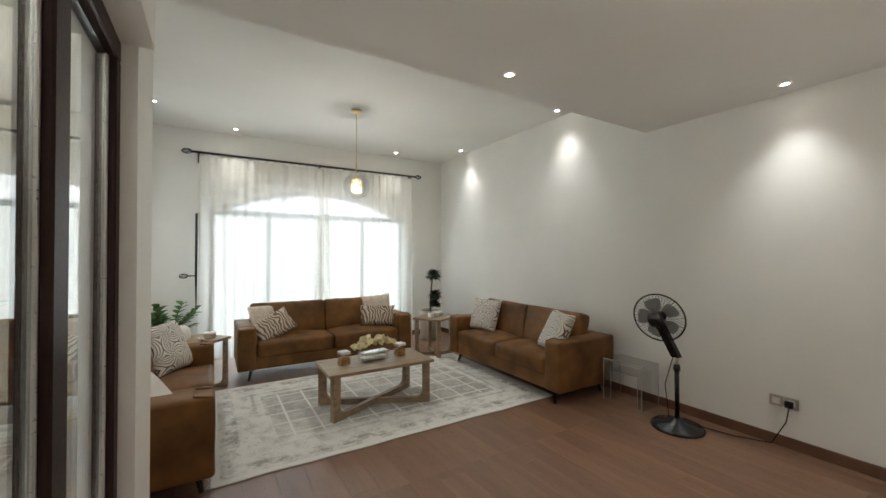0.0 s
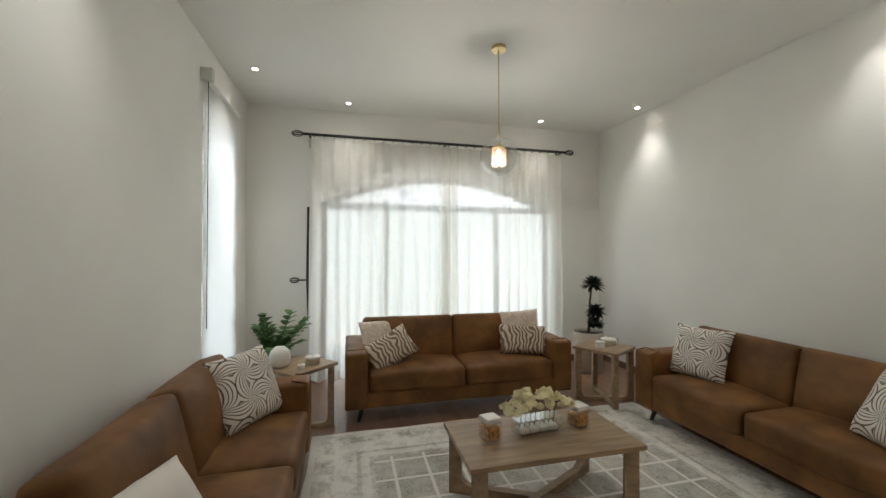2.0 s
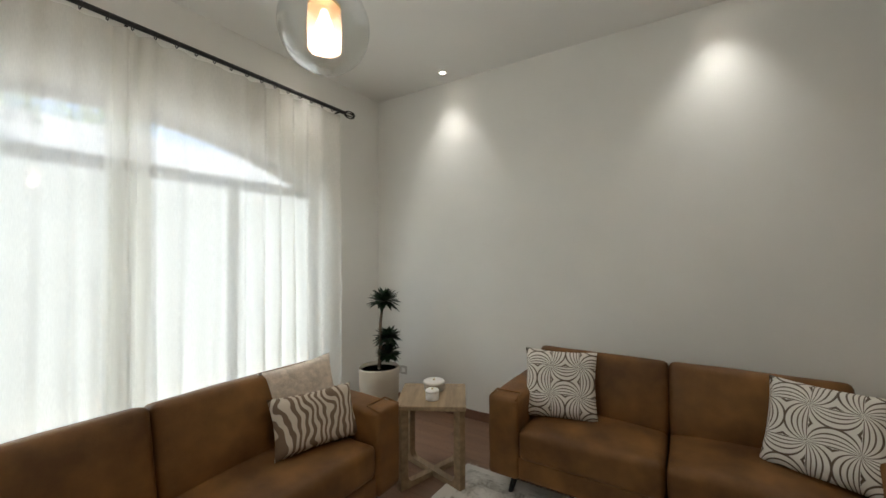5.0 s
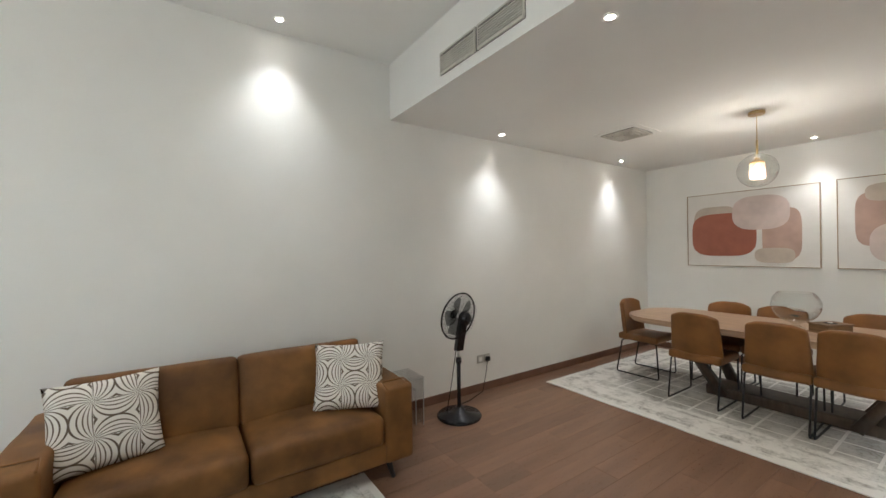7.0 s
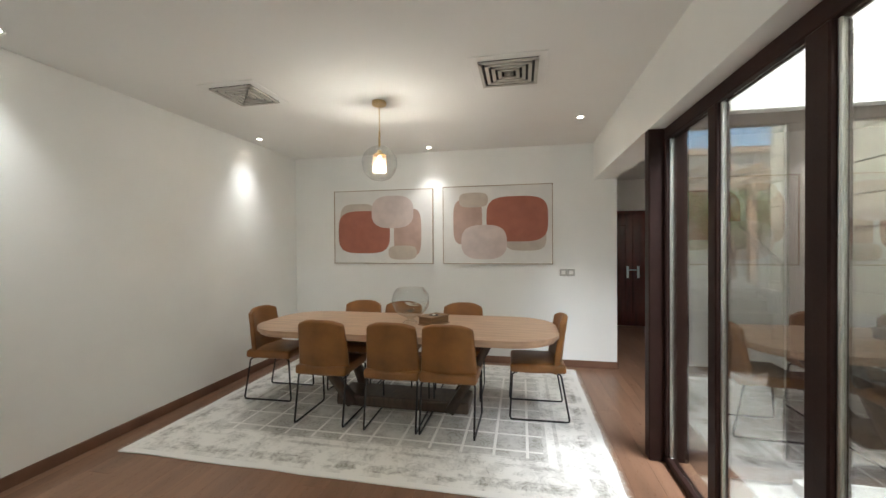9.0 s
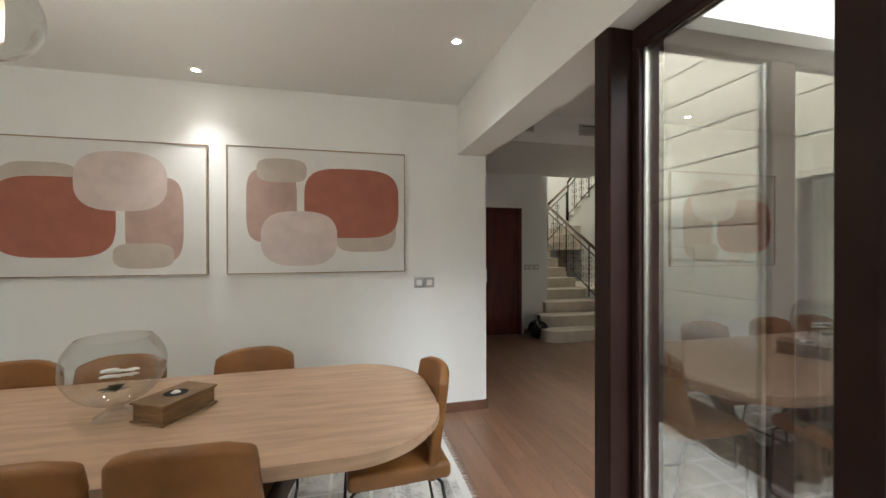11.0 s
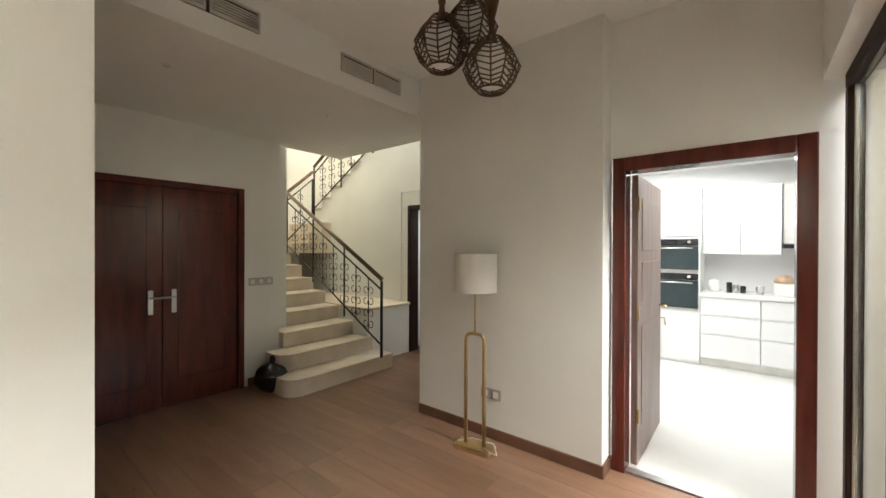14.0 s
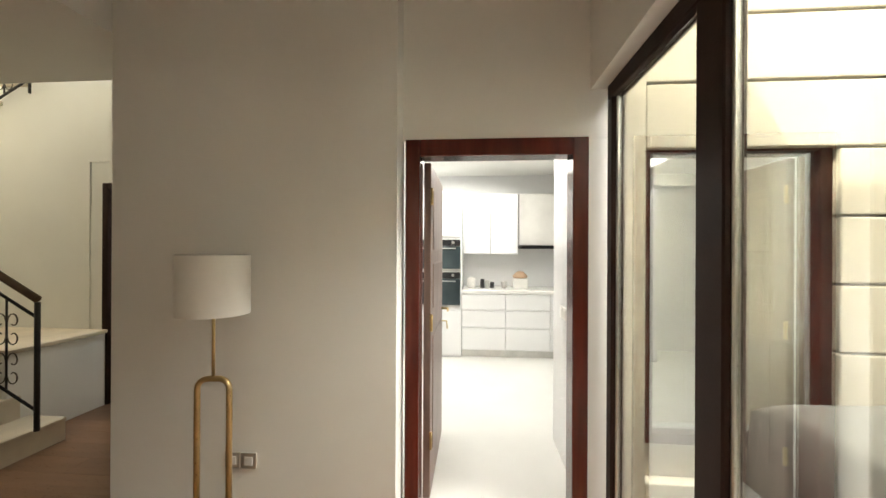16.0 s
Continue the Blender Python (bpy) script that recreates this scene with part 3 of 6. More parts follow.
def rug_cloth(name, hx, hy):
    """Distressed vintage carpet: a field of squares in pale lines, framed by bands."""
    m = material(name, (0.6, 0.58, 0.52), 0.95, bump=0.5, bump_scale=260)
    nt, b = nodes_of(m)
    L = nt.links.new
    tc = nt.nodes.new("ShaderNodeTexCoord")
    sp = nt.nodes.new("ShaderNodeSeparateXYZ")
    L(tc.outputs["Object"], sp.inputs[0])

    def mth(op, a, c=None, clamp=False):
        n = nt.nodes.new("ShaderNodeMath")
        n.operation, n.use_clamp = op, clamp
        for i, v in enumerate((a, c)):
            if v is None:
                continue
            if isinstance(v, (int, float)):
                n.inputs[i].default_value = v
            else:
                L(v, n.inputs[i])
        return n.outputs[0]
    ex = mth('SUBTRACT', hx, mth('ABSOLUTE', sp.outputs[0]))
    ey = mth('SUBTRACT', hy, mth('ABSOLUTE', sp.outputs[1]))
    edge = mth('MINIMUM', ex, ey)
    cell = 0.235

    def lines(c):
        f = mth('FRACT', mth('ADD', mth('DIVIDE', c, cell), 40.5))
        return mth('LESS_THAN', mth('ABSOLUTE', mth('SUBTRACT', f, 0.5)), 0.045)
    grid = mth('MAXIMUM', lines(sp.outputs[0]), lines(sp.outputs[1]))
    field = mth('GREATER_THAN', edge, 0.46)
    band = mth('MULTIPLY', mth('GREATER_THAN', edge, 0.34), mth('LESS_THAN', edge, 0.37))
    band2 = mth('MULTIPLY', mth('GREATER_THAN', edge, 0.43), mth('LESS_THAN', edge, 0.46))
    n1 = nt.nodes.new("ShaderNodeTexNoise")
    n1.inputs["Scale"].default_value, n1.inputs["Detail"].default_value, n1.inputs["Roughness"].default_value = 7.0, 9, 0.72
    n2 = nt.nodes.new("ShaderNodeTexNoise")
    n2.inputs["Scale"].default_value, n2.inputs["Detail"].default_value = 1.3, 3
    vo = nt.nodes.new("ShaderNodeTexVoronoi")
    vo.inputs["Scale"].default_value = 9.0
    for n in (n1, n2, vo):
        L(tc.outputs["Object"], n.inputs["Vector"])
    motif = mth('GREATER_THAN', mth('SINE', mth('MULTIPLY', vo.outputs["Distance"], 28.0)), 0.55)
    worn = nt.nodes.new("ShaderNodeMapRange")
    worn.inputs["From Min"].default_value, worn.inputs["From Max"].default_value = 0.40, 0.62
    L(n1.outputs["Fac"], worn.inputs[0])
    wornout = worn.outputs[0]
    patch = nt.nodes.new("ShaderNodeMapRange")
    patch.inputs["From Min"].default_value, patch.inputs["From Max"].default_value = 0.35, 0.65
    L(n2.outputs["Fac"], patch.inputs[0])
    dark = mth('MULTIPLY', field, mth('MULTIPLY', mth('SUBTRACT', 1.0, grid), mth('ADD', 0.34, mth('MULTIPLY', patch.outputs[0], 0.4))), True)
    dark = mth('ADD', dark, mth('MULTIPLY', mth('SUBTRACT', 1.0, field), mth('MULTIPLY', wornout, 0.24)))
    vine = mth('MULTIPLY', mth('GREATER_THAN', edge, 0.10), mth('LESS_THAN', edge, 0.19))
    dark = mth('ADD', dark, mth('MULTIPLY', mth('MULTIPLY', vine, wornout), 0.45))
    dark = mth('ADD', dark, mth('MULTIPLY', mth('ADD', band, band2), mth('MULTIPLY', patch.outputs[0], 0.5)))
    dark = mth('ADD', dark, mth('MULTIPLY', mth('MULTIPLY', motif, wornout), mth('MULTIPLY', 0.3, mth('SUBTRACT', 1.0, grid))))
    dark = mth('ADD', dark, mth('MULTIPLY', mth('SUBTRACT', wornout, 0.5), mth('MULTIPLY', 0.3, mth('SUBTRACT', 1.0, mth('MULTIPLY', grid, field)))), True)
    selvedge = mth('GREATER_THAN', edge, 0.05)
    dark = mth('MULTIPLY', dark, selvedge, True)
    mx = nt.nodes.new("ShaderNodeMix")
    mx.data_type = 'RGBA'
    mx.inputs["A"].default_value, mx.inputs["B"].default_value = (0.76, 0.74, 0.69, 1), (0.30, 0.285, 0.245, 1)
    L(dark, mx.inputs["Factor"])
    L(mx.outputs["Result"], b.inputs["Base Color"])
    return m


SWIRL = swirl_cloth("swirl_cloth", (0.74, 0.70, 0.63), (0.12, 0.085, 0.055))
ZEBRA = zebra_cloth("zebra_cloth", (0.62, 0.54, 0.44), (0.19, 0.125, 0.08))
KNIT = material("cream_knit", (0.62, 0.53, 0.44), 0.9, vary=0.12, scale=30, bump=1.0, bump_scale=70)
CREAM = material("cream_cloth", (0.74, 0.71, 0.65), 0.9, vary=0.04, bump=0.3, bump_scale=300)
LEAF = material("glossy_leaf", (0.065, 0.15, 0.032), 0.35, vary=0.25, scale=12, piece=0.2)
DARKLEAF = material("dark_leaf", (0.012, 0.03, 0.012), 0.4, vary=0.25, scale=12)
OUTLEAF = material("garden_leaf", (0.09, 0.17, 0.045), 0.6, vary=0.3, scale=3)
BARK = material("bark", (0.14, 0.1, 0.07), 0.9, vary=0.25, scale=14, bump=0.6, bump_scale=40)
SOIL = material("soil", (0.05, 0.03, 0.02), 0.95, vary=0.3, scale=30, bump=0.8)
POT = material("pot_stoneware", (0.46, 0.41, 0.33), 0.6, vary=0.05, scale=6)
PETAL = material("petal", (0.84, 0.78, 0.5), 0.6, vary=0.08, scale=20)
SNACK = material("dried_petals", (0.45, 0.22, 0.06), 0.7, vary=0.5, scale=60, bump=1.0, bump_scale=90)
ACRYLIC = glassy("acrylic", (0.97, 0.97, 0.97), 0.02, 1.5, 1.2, 2.0)
WATER = glassy("water", (0.85, 0.92, 0.92), 0.0, 1.33)
SHADE = material("lamp_shade_cloth", (0.78, 0.76, 0.71), 0.9, vary=0.02, bump=0.2, bump_scale=300)
COVER = material("grey_cover_cloth", (0.11, 0.105, 0.097), 0.8, vary=0.12, scale=3, bump=0.2)
STEELPLATE = material("switch_plate", (0.5, 0.48, 0.44), 0.35, 0.8, vary=0.05)
OVENGLASS = material("oven_glass", (0.03, 0.045, 0.05), 0.08, vary=0.1)
BOOKW = material("book_box_wood", (0.2, 0.115, 0.05), 0.5, vary=0.2, scale=8, stretch=(1, 1, 8))
CHAIRLEATHER = material("tan_leather", (0.21, 0.088, 0.02), 0.45, vary=0.18, scale=5, bump=0.2, bump_scale=170)
DARKOAK = material("dark_oak", (0.075, 0.05, 0.032), 0.45, vary=0.2, scale=5, stretch=(6, 6, 1))
TERRA = material("print_terracotta", (0.36, 0.13, 0.085), 0.8, vary=0.05, scale=8)
TAUPE = material("print_taupe", (0.45, 0.31, 0.25), 0.8, vary=0.05, scale=8)
SAND = material("print_sand", (0.5, 0.43, 0.36), 0.8, vary=0.05, scale=8)
BLUSH = material("print_blush", (0.6, 0.5, 0.46), 0.8, vary=0.05, scale=8)
CANVAS = material("canvas", (0.72, 0.7, 0.66), 0.85, vary=0.02, bump=0.2, bump_scale=500)
ROOFTILE = material("pergola_timber", (0.45, 0.3, 0.2), 0.7, vary=0.15, scale=5)

# ---- soft shapes ----
def puff(w, d, h, round_=0.06, crown=0.03, nx=14, ny=12, seed=0):
    """An upholstered block: rounded edges, crowned top, slightly uneven."""
    bm = boxm(-w / 2, w / 2, -d / 2, d / 2, 0, h, round_, 4)
    bmesh.ops.subdivide_edges(bm, edges=[e for e in bm.edges if e.calc_length() > 0.16], cuts=5, use_grid_fill=True)
    rng = Vector((seed * 7.1, seed * 3.3, 1.0))
    for v in bm.verts:
        u, q = v.co.x / (w / 2), v.co.y / (d / 2)
        k = max(0, 1 - u * u) * max(0, 1 - q * q)
        if v.co.z > h * 0.5:
            v.co.z += crown * k
        n = noise.noise_vector(v.co * 5 + rng) * 0.006
        v.co += n
    return bm


def cushion(w, h, t, seed=0):
    """A filled scatter cushion with pinched corners, lying in the xy plane."""
    bm = bmesh.new()
    n = 16
    layers = []
    for s in (1, -1):
        g = []
        for j in range(n + 1):
            row = []
            for i in range(n + 1):
                u, v = i / n * 2 - 1, j / n * 2 - 1
                pin = 1 - 0.07 * (1 - u * u) * (abs(v) ** 3) - 0.0
                pin2 = 1 - 0.07 * (1 - v * v) * (abs(u) ** 3)
                z = s * t / 2 * ((1 - u ** 4) * (1 - v ** 4)) ** 0.55
                z += 0.01 * noise.noise(Vector((u * 2 + seed, v * 2, s)))* (1 - u ** 4) * (1 - v ** 4)
                row.append(bm.verts.new((u * w / 2 * pin2, v * h / 2 * pin, z)))
            g.append(row)
        layers.append(g)
        for j in range(n):
            for i in range(n):
                f = bm.faces.new((g[j][i], g[j][i + 1], g[j + 1][i + 1], g[j + 1][i]))
                f.smooth = True
    bmesh.ops.remove_doubles(bm, verts=bm.verts[:], dist=0.0015)
    return bm


def sofa(width, label, at):
    """Front faces -y; the origin lies on the floor under the middle of the front edge."""
    s = thing("sofa", label, "sofa", "brown leather sofas", at)
    D, arm = 0.88, 0.20
    part("frame", boxm(-width / 2 + 0.02, width / 2 - 0.02, 0.04, D - 0.02, 0.13, 0.27, 0.02, 2), LEATHER, s)
    for sx in (-1, 1):
        bm = puff(arm, D - 0.04, 0.49, 0.03, 0.012, seed=sx + 2)
        bmesh.ops.translate(bm, vec=(sx * (width / 2 - arm / 2), D / 2, 0.13), verts=bm.verts)
        a = part("armrest", bm, LEATHER, s, smooth=True)
        x = sx * (width / 2 - arm / 2)
        part("seam", tube([(x - arm / 2 + 0.012, 0.03, 0.615), (x - arm / 2 + 0.02, 0.13, 0.634), (x + arm / 2 - 0.02, 0.13, 0.634), (x + arm / 2 - 0.012, 0.03, 0.615)], 0.006, 6), LEATHER, a)
    bk = boxm(-width / 2 + arm, width / 2 - arm, D - 0.16, D - 0.02, 0.2, 0.62, 0.03, 2)
    part("back_frame", bk, LEATHER, s)
    cw = (width - 2 * arm) / 2
    for k in (-1, 1):
        bm = puff(cw - 0.008, 0.70, 0.19, 0.05, 0.03, seed=k + 5)
        bmesh.ops.translate(bm, vec=(k * cw / 2, 0.37, 0.255), verts=bm.verts)
        part("seat_cushion", bm, LEATHER, s, smooth=True)
        bm = puff(cw + 0.03, 0.45, 0.17, 0.05, 0.03, seed=k + 9)
        bmesh.ops.rotate(bm, cent=(0, 0, 0), matrix=Matrix.Rotation(radians(76), 3, 'X'), verts=bm.verts)
        bmesh.ops.translate(bm, vec=(k * (cw + 0.03) / 2, 0.66, 0.60), verts=bm.verts)
        part("back_cushion", bm, LEATHER, s, smooth=True)
    for sx in (-1, 1):
        for y in (0.12, D - 0.12):
            part("leg", tube([(sx * (width / 2 - 0.16), y, 0.15), (sx * (width / 2 - 0.12), y + (0.03 if y > 0.4 else -0.03), 0.0)], [0.024, 0.014], 8), BLACK, s)
    return s


NS = sofa(2.21, "brown leather two-seat sofa in front of the curtained window", pose(1.355, 4.93, 0))
ES = sofa(1.98, "brown leather two-seat sofa against the long wall", pose(2.83, 3.56, 0, 0, 0, -90))
WS = sofa(1.76, "brown leather two-seat sofa with its back to the blind window wall", pose(0.04, 3.60, 0, 0, 0, 90))


def pillow(mat, w, h, t, m, label, seed=0):
    ob = tagged(new("throw_pillow", mesh_of("throw_pillow", cushion(w, h, t, seed), mat)), label, "pillow", "throw pillows")
    ob.matrix_basis = m
    return ob


pillow(SWIRL, 0.47, 0.45, 0.14, pose(3.19, 4.18, 0.66, 68, 0, -78), "cream square pillow with brown concentric arcs", 1)
pillow(SWIRL, 0.48, 0.46, 0.14, pose(3.16, 2.90, 0.655, 62, 0, -112), "cream square pillow with tan concentric arcs", 2)
pillow(SWIRL, 0.49, 0.46, 0.15, pose(-0.34, 4.16, 0.66, 66, 0, 62), "cream square pillow with dark brown concentric arcs", 3)
pillow(CREAM, 0.45, 0.42, 0.16, pose(-0.36, 2.98, 0.55, 50, 0, 62), "plain cream pillow with a patterned edge", 4)
pillow(ZEBRA, 0.50, 0.31, 0.13, pose(0.66, 5.20, 0.585, 58, -24, 18), "brown and cream zebra striped lumbar pillow", 5)
pillow(KNIT, 0.40, 0.36, 0.12, pose(0.58, 5.40, 0.66, 66, 0, 24), "beige knitted pillow behind a striped one", 6)
pillow(ZEBRA, 0.52, 0.31, 0.13, pose(2.06, 5.24, 0.60, 64, 3, -10), "brown and cream zebra striped lumbar pillow", 7)
pillow(KNIT, 0.46, 0.36, 0.12, pose(2.10, 5.42, 0.70, 74, -4, -8), "beige knitted pillow behind a striped one", 8)

# ---- rugs ----
def rug(x0, x1, y0, y1, label):
    r = thing("area_rug", label, "rug", "vintage patterned rugs", pose((x0 + x1) / 2, (y0 + y1) / 2, 0))
    hx, hy = (x1 - x0) / 2, (y1 - y0) / 2
    bm = boxm(-hx, hx, -hy, hy, 0.001, 0.012, 0.004, 1)
    bmesh.ops.subdivide_edges(bm, edges=[e for e in bm.edges if e.calc_length() > 1], cuts=40, use_grid_fill=True)
    for v in bm.verts:
        e = min(hx - abs(v.co.x), hy - abs(v.co.y))
        if e < 0.02:
            n = noise.noise(v.co * 3)
            v.co.x += 0.012 * n * (1 if abs(v.co.x) > hx - 0.02 else 0)
            v.co.y += 0.012 * n * (1 if abs(v.co.y) > hy - 0.02 else 0)
    part("carpet", bm, rug_cloth("rug_cloth", hx, hy), r)
    rng = random.Random(int(hx * 100))
    vs, fs = [], []
    for side in (-1, 1):
        n = int(2 * hy / 0.012)
        for i in range(n):
            y = -hy + i * 0.012 + rng.uniform(-0.003, 0.003)
            l, d = rng.uniform(0.025, 0.05), rng.uniform(-0.012, 0.012)
            k = len(vs)
            x = side * hx
            vs += [(x, y, 0.009), (x, y + 0.006, 0.009), (x + side * l, y + d + 0.003, 0.003)]
            fs.append((k, k + 1, k + 2))
    me = bpy.data.meshes.new("fringe")
    me.from_pydata(vs, [], fs)
    me.materials.append(CREAM)
    f = new("fringe", me)
    f.parent = r
    tagged(f, "short off-white yarn fringe", kind="stuff")
    return r


rug(0.0, 3.06, 2.84, 4.82, "distressed grey and cream vintage rug under the coffee table")
rug(0.05, 3.54, -2.05, 0.45, "distressed grey and cream vintage rug under the dining table")

# ---- tables ----
def frame_table(name, w, d, h, label, at, cat, leg=0.075):
    """A slab top on two crossed trestles with rounded inner corners."""
    t = thing(name, label, cat, "oak frame tables", at)
    part("tabletop", boxm(-w / 2, w / 2, -d / 2, d / 2, h - 0.03, h, 0.006, 2), WALNUT, t)
    for sx in (-1, 1):
        for sy in (-1, 1):
            part("inlay", lathe([(leg * 0.55, 0), (leg * 0.55, 0.0015)], sx * (w / 2 - leg * 0.75), sy * (d / 2 - leg * 0.75), h, 16), WALNUT, t)
    for a, b in (((-1, -1), (1, 1)), ((-1, 1), (1, -1))):
        p0 = Vector((a[0] * (w / 2 - leg * 0.45), a[1] * (d / 2 - leg * 0.45), 0))
        p1 = Vector((b[0] * (w / 2 - leg * 0.45), b[1] * (d / 2 - leg * 0.45), 0))
        u = (p1 - p0).normalized()
        o = Vector((-u.y, u.x, 0)) * 0.024
        ln = (p1 - p0).length
        r = leg * 0.9
        top, low = h - 0.03, leg * 0.72
        if b == (1, -1):
            low -= 0.004
        inner = [(leg, top), (leg, low + r)] + [(leg + r * (1 - math.cos(k * math.pi / 10)), low + r * (1 - math.sin(k * math.pi / 10))) for k in range(1, 5)] + [(leg + r, low)]
        prof = [(0, top), (0, 0), (ln, 0), (ln, top)] + [(ln - s, z) for s, z in inner] + [(s, z) for s, z in inner[::-1]]
        bm = bmesh.new()
        f0 = [bm.verts.new(p0 + u * s + o + Vector((0, 0, z))) for s, z in prof]
        f1 = [bm.verts.new(p0 + u * s - o + Vector((0, 0, z))) for s, z in prof]
        bm.faces.new(f0)
        bm.faces.new(f1[::-1])
        n = len(prof)
        for i in range(n):
            bm.faces.new((f0[i], f0[(i + 1) % n], f1[(i + 1) % n], f1[i]))
        bm.normal_update()
        bmesh.ops.triangulate(bm, faces=[f for f in bm.faces if len(f.verts) > 4])
        part("trestle", bm, WALNUT, t)
    return t


frame_table("coffee_table", 1.04, 0.56, 0.42, "brown oak coffee table with crossed legs on the rug", pose(1.39, 3.62, 0.012), "coffee table")
frame_table("side_table", 0.46, 0.46, 0.55, "brown oak side table between two sofas", pose(2.84, 4.97, 0, 0, 0, 30), "side table", 0.055)
frame_table("side_table", 0.46, 0.46, 0.55, "brown oak side table beside a leafy plant", pose(-0.13, 5.02, 0, 0, 0, 45), "side table", 0.055)


def jar(x, y, label):
    j = thing("glass_jar", label, "jar", "glass jars", pose(x, y, 0.432, 0, 0, 12))
    part("body", boxm(-0.05, 0.05, -0.05, 0.05, 0, 0.10, 0.012, 2), CLEAR, j)
    part("contents", boxm(-0.043, 0.043, -0.043, 0.043, 0.006, 0.075, 0.012, 2), SNACK, j)
    part("lid", boxm(-0.048, 0.048, -0.048, 0.048, 0.101, 0.13, 0.008, 2), WHITEPL, j)


jar(1.08, 3.62, "square glass jar of dried petals with a white lid")
jar(1.68, 3.66, "square glass jar of amber potpourri with a white lid")


def flower_box():
    f = thing("flower_vase", "glass trough of cream orchid blooms", "flowers", at=pose(1.39, 3.65, 0.432, 0, 0, 6))
    part("trough", boxm(-0.15, 0.15, -0.05, 0.05, 0, 0.085, 0.004, 1), CLEAR, f)
    for i in range(4):
        part("pebble_block", boxm(-0.13 + i * 0.066, -0.07 + i * 0.066, -0.04, 0.04, 0.006, 0.035, 0.006, 1), WHITEPL, f)
    rng = random.Random(4)
    for k in range(76):
        x, y = rng.uniform(-0.21, 0.21), rng.uniform(-0.09, 0.09)
        z = 0.11 + 0.12 * (1 - (x / 0.26) ** 2) * rng.uniform(0.45, 1.0)
        bm = bmesh.new()
        for p in range(5):
            a = p * math.tau / 5 + rng.uniform(0, 0.5)
            r = rng.uniform(0.024, 0.038)
            tip = Vector((math.cos(a) * r, math.sin(a) * r, rng.uniform(-0.005, 0.025)))
            sd = Vector((-math.sin(a), math.cos(a), 0)) * r * 0.6
            vs = [bm.verts.new(v) for v in (Vector((0, 0, 0)), tip * 0.6 + sd, tip, tip * 0.6 - sd)]
            bm.faces.new(vs)
        bmesh.ops.rotate(bm, cent=(0, 0, 0), matrix=Euler((rng.uniform(-0.9, 0.9), rng.uniform(-0.9, 0.9), 0)).to_matrix(), verts=bm.verts)
        bmesh.ops.translate(bm, vec=(x, y, z), verts=bm.verts)
        part("bloom", bm, PETAL, f, smooth=True)
    for k in range(8):
        x = -0.12 + k * 0.034
        part("stem", tube([(x, 0, 0.02), (x + 0.02, 0.01, 0.12)], 0.003, 5), LEAF, f)


flower_box()


def tin(x, y, r, h, label):
    t = thing("candle_tin", label, "candle", "candle tins", pose(x, y, 0.55))
    part("body", lathe([(r * 0.97, 0), (r, 0.004), (r, h), (r * 0.97, h + 0.002)]), POT if r > 0.05 else WHITEPL, t)
    part("lid", lathe([(r * 1.04, 0), (r * 1.04, 0.012), (r * 0.95, 0.018), (0.004, 0.019)], z=h + 0.002), WHITEPL, t)
    part("knob", lathe([(0.004, 0), (0.007, 0.006), (0.004, 0.012)], z=h + 0.019, seg=10), BRASS, t)


tin(2.93, 5.02, 0.075, 0.045, "wide lidded candle tin, white and gold")
tin(2.76, 4.92, 0.045, 0.045, "small white lidded candle tin")
tin(-0.02, 5.0, 0.06, 0.05, "lidded candle tin, white and gold")
tin(-0.1, 4.89, 0.03, 0.012, "small flat white candle tin")
solid("diffuser_vase", lathe([(0.06, 0), (0.085, 0.03), (0.09, 0.075), (0.075, 0.13), (0.04, 0.165), (0.02, 0.17)], -0.28, 4.98, 0.55), WHITEPL, "rounded white and blush ceramic diffuser on the side table", "diffuser")


# ---- plants ----
def leaf_bm(bm, base, direction, length, width, droop=0.25):
    d = Vector(direction).normalized()
    side = d.cross(Vector((0, 0, 1)))
    side = side.normalized() if side.length > 1e-3 else Vector((1, 0, 0))
    up = side.cross(d)
    b = Vector(base)
    rows = []
    for t, w in ((0, 0.1), (0.3, 0.9), (0.6, 1.0), (1.0, 0.05)):
        c = b + d * length * t - Vector((0, 0, 1)) * droop * length * t * t
        rows.append((bm.verts.new(c - side * width * w / 2 + up * 0.15 * width * w), bm.verts.new(c), bm.verts.new(c + side * width * w / 2 + up * 0.15 * width * w)))
    for A, B in zip(rows, rows[1:]):
        for k in (0, 1):
            bm.faces.new((A[k], A[k + 1], B[k + 1], B[k])).smooth = True


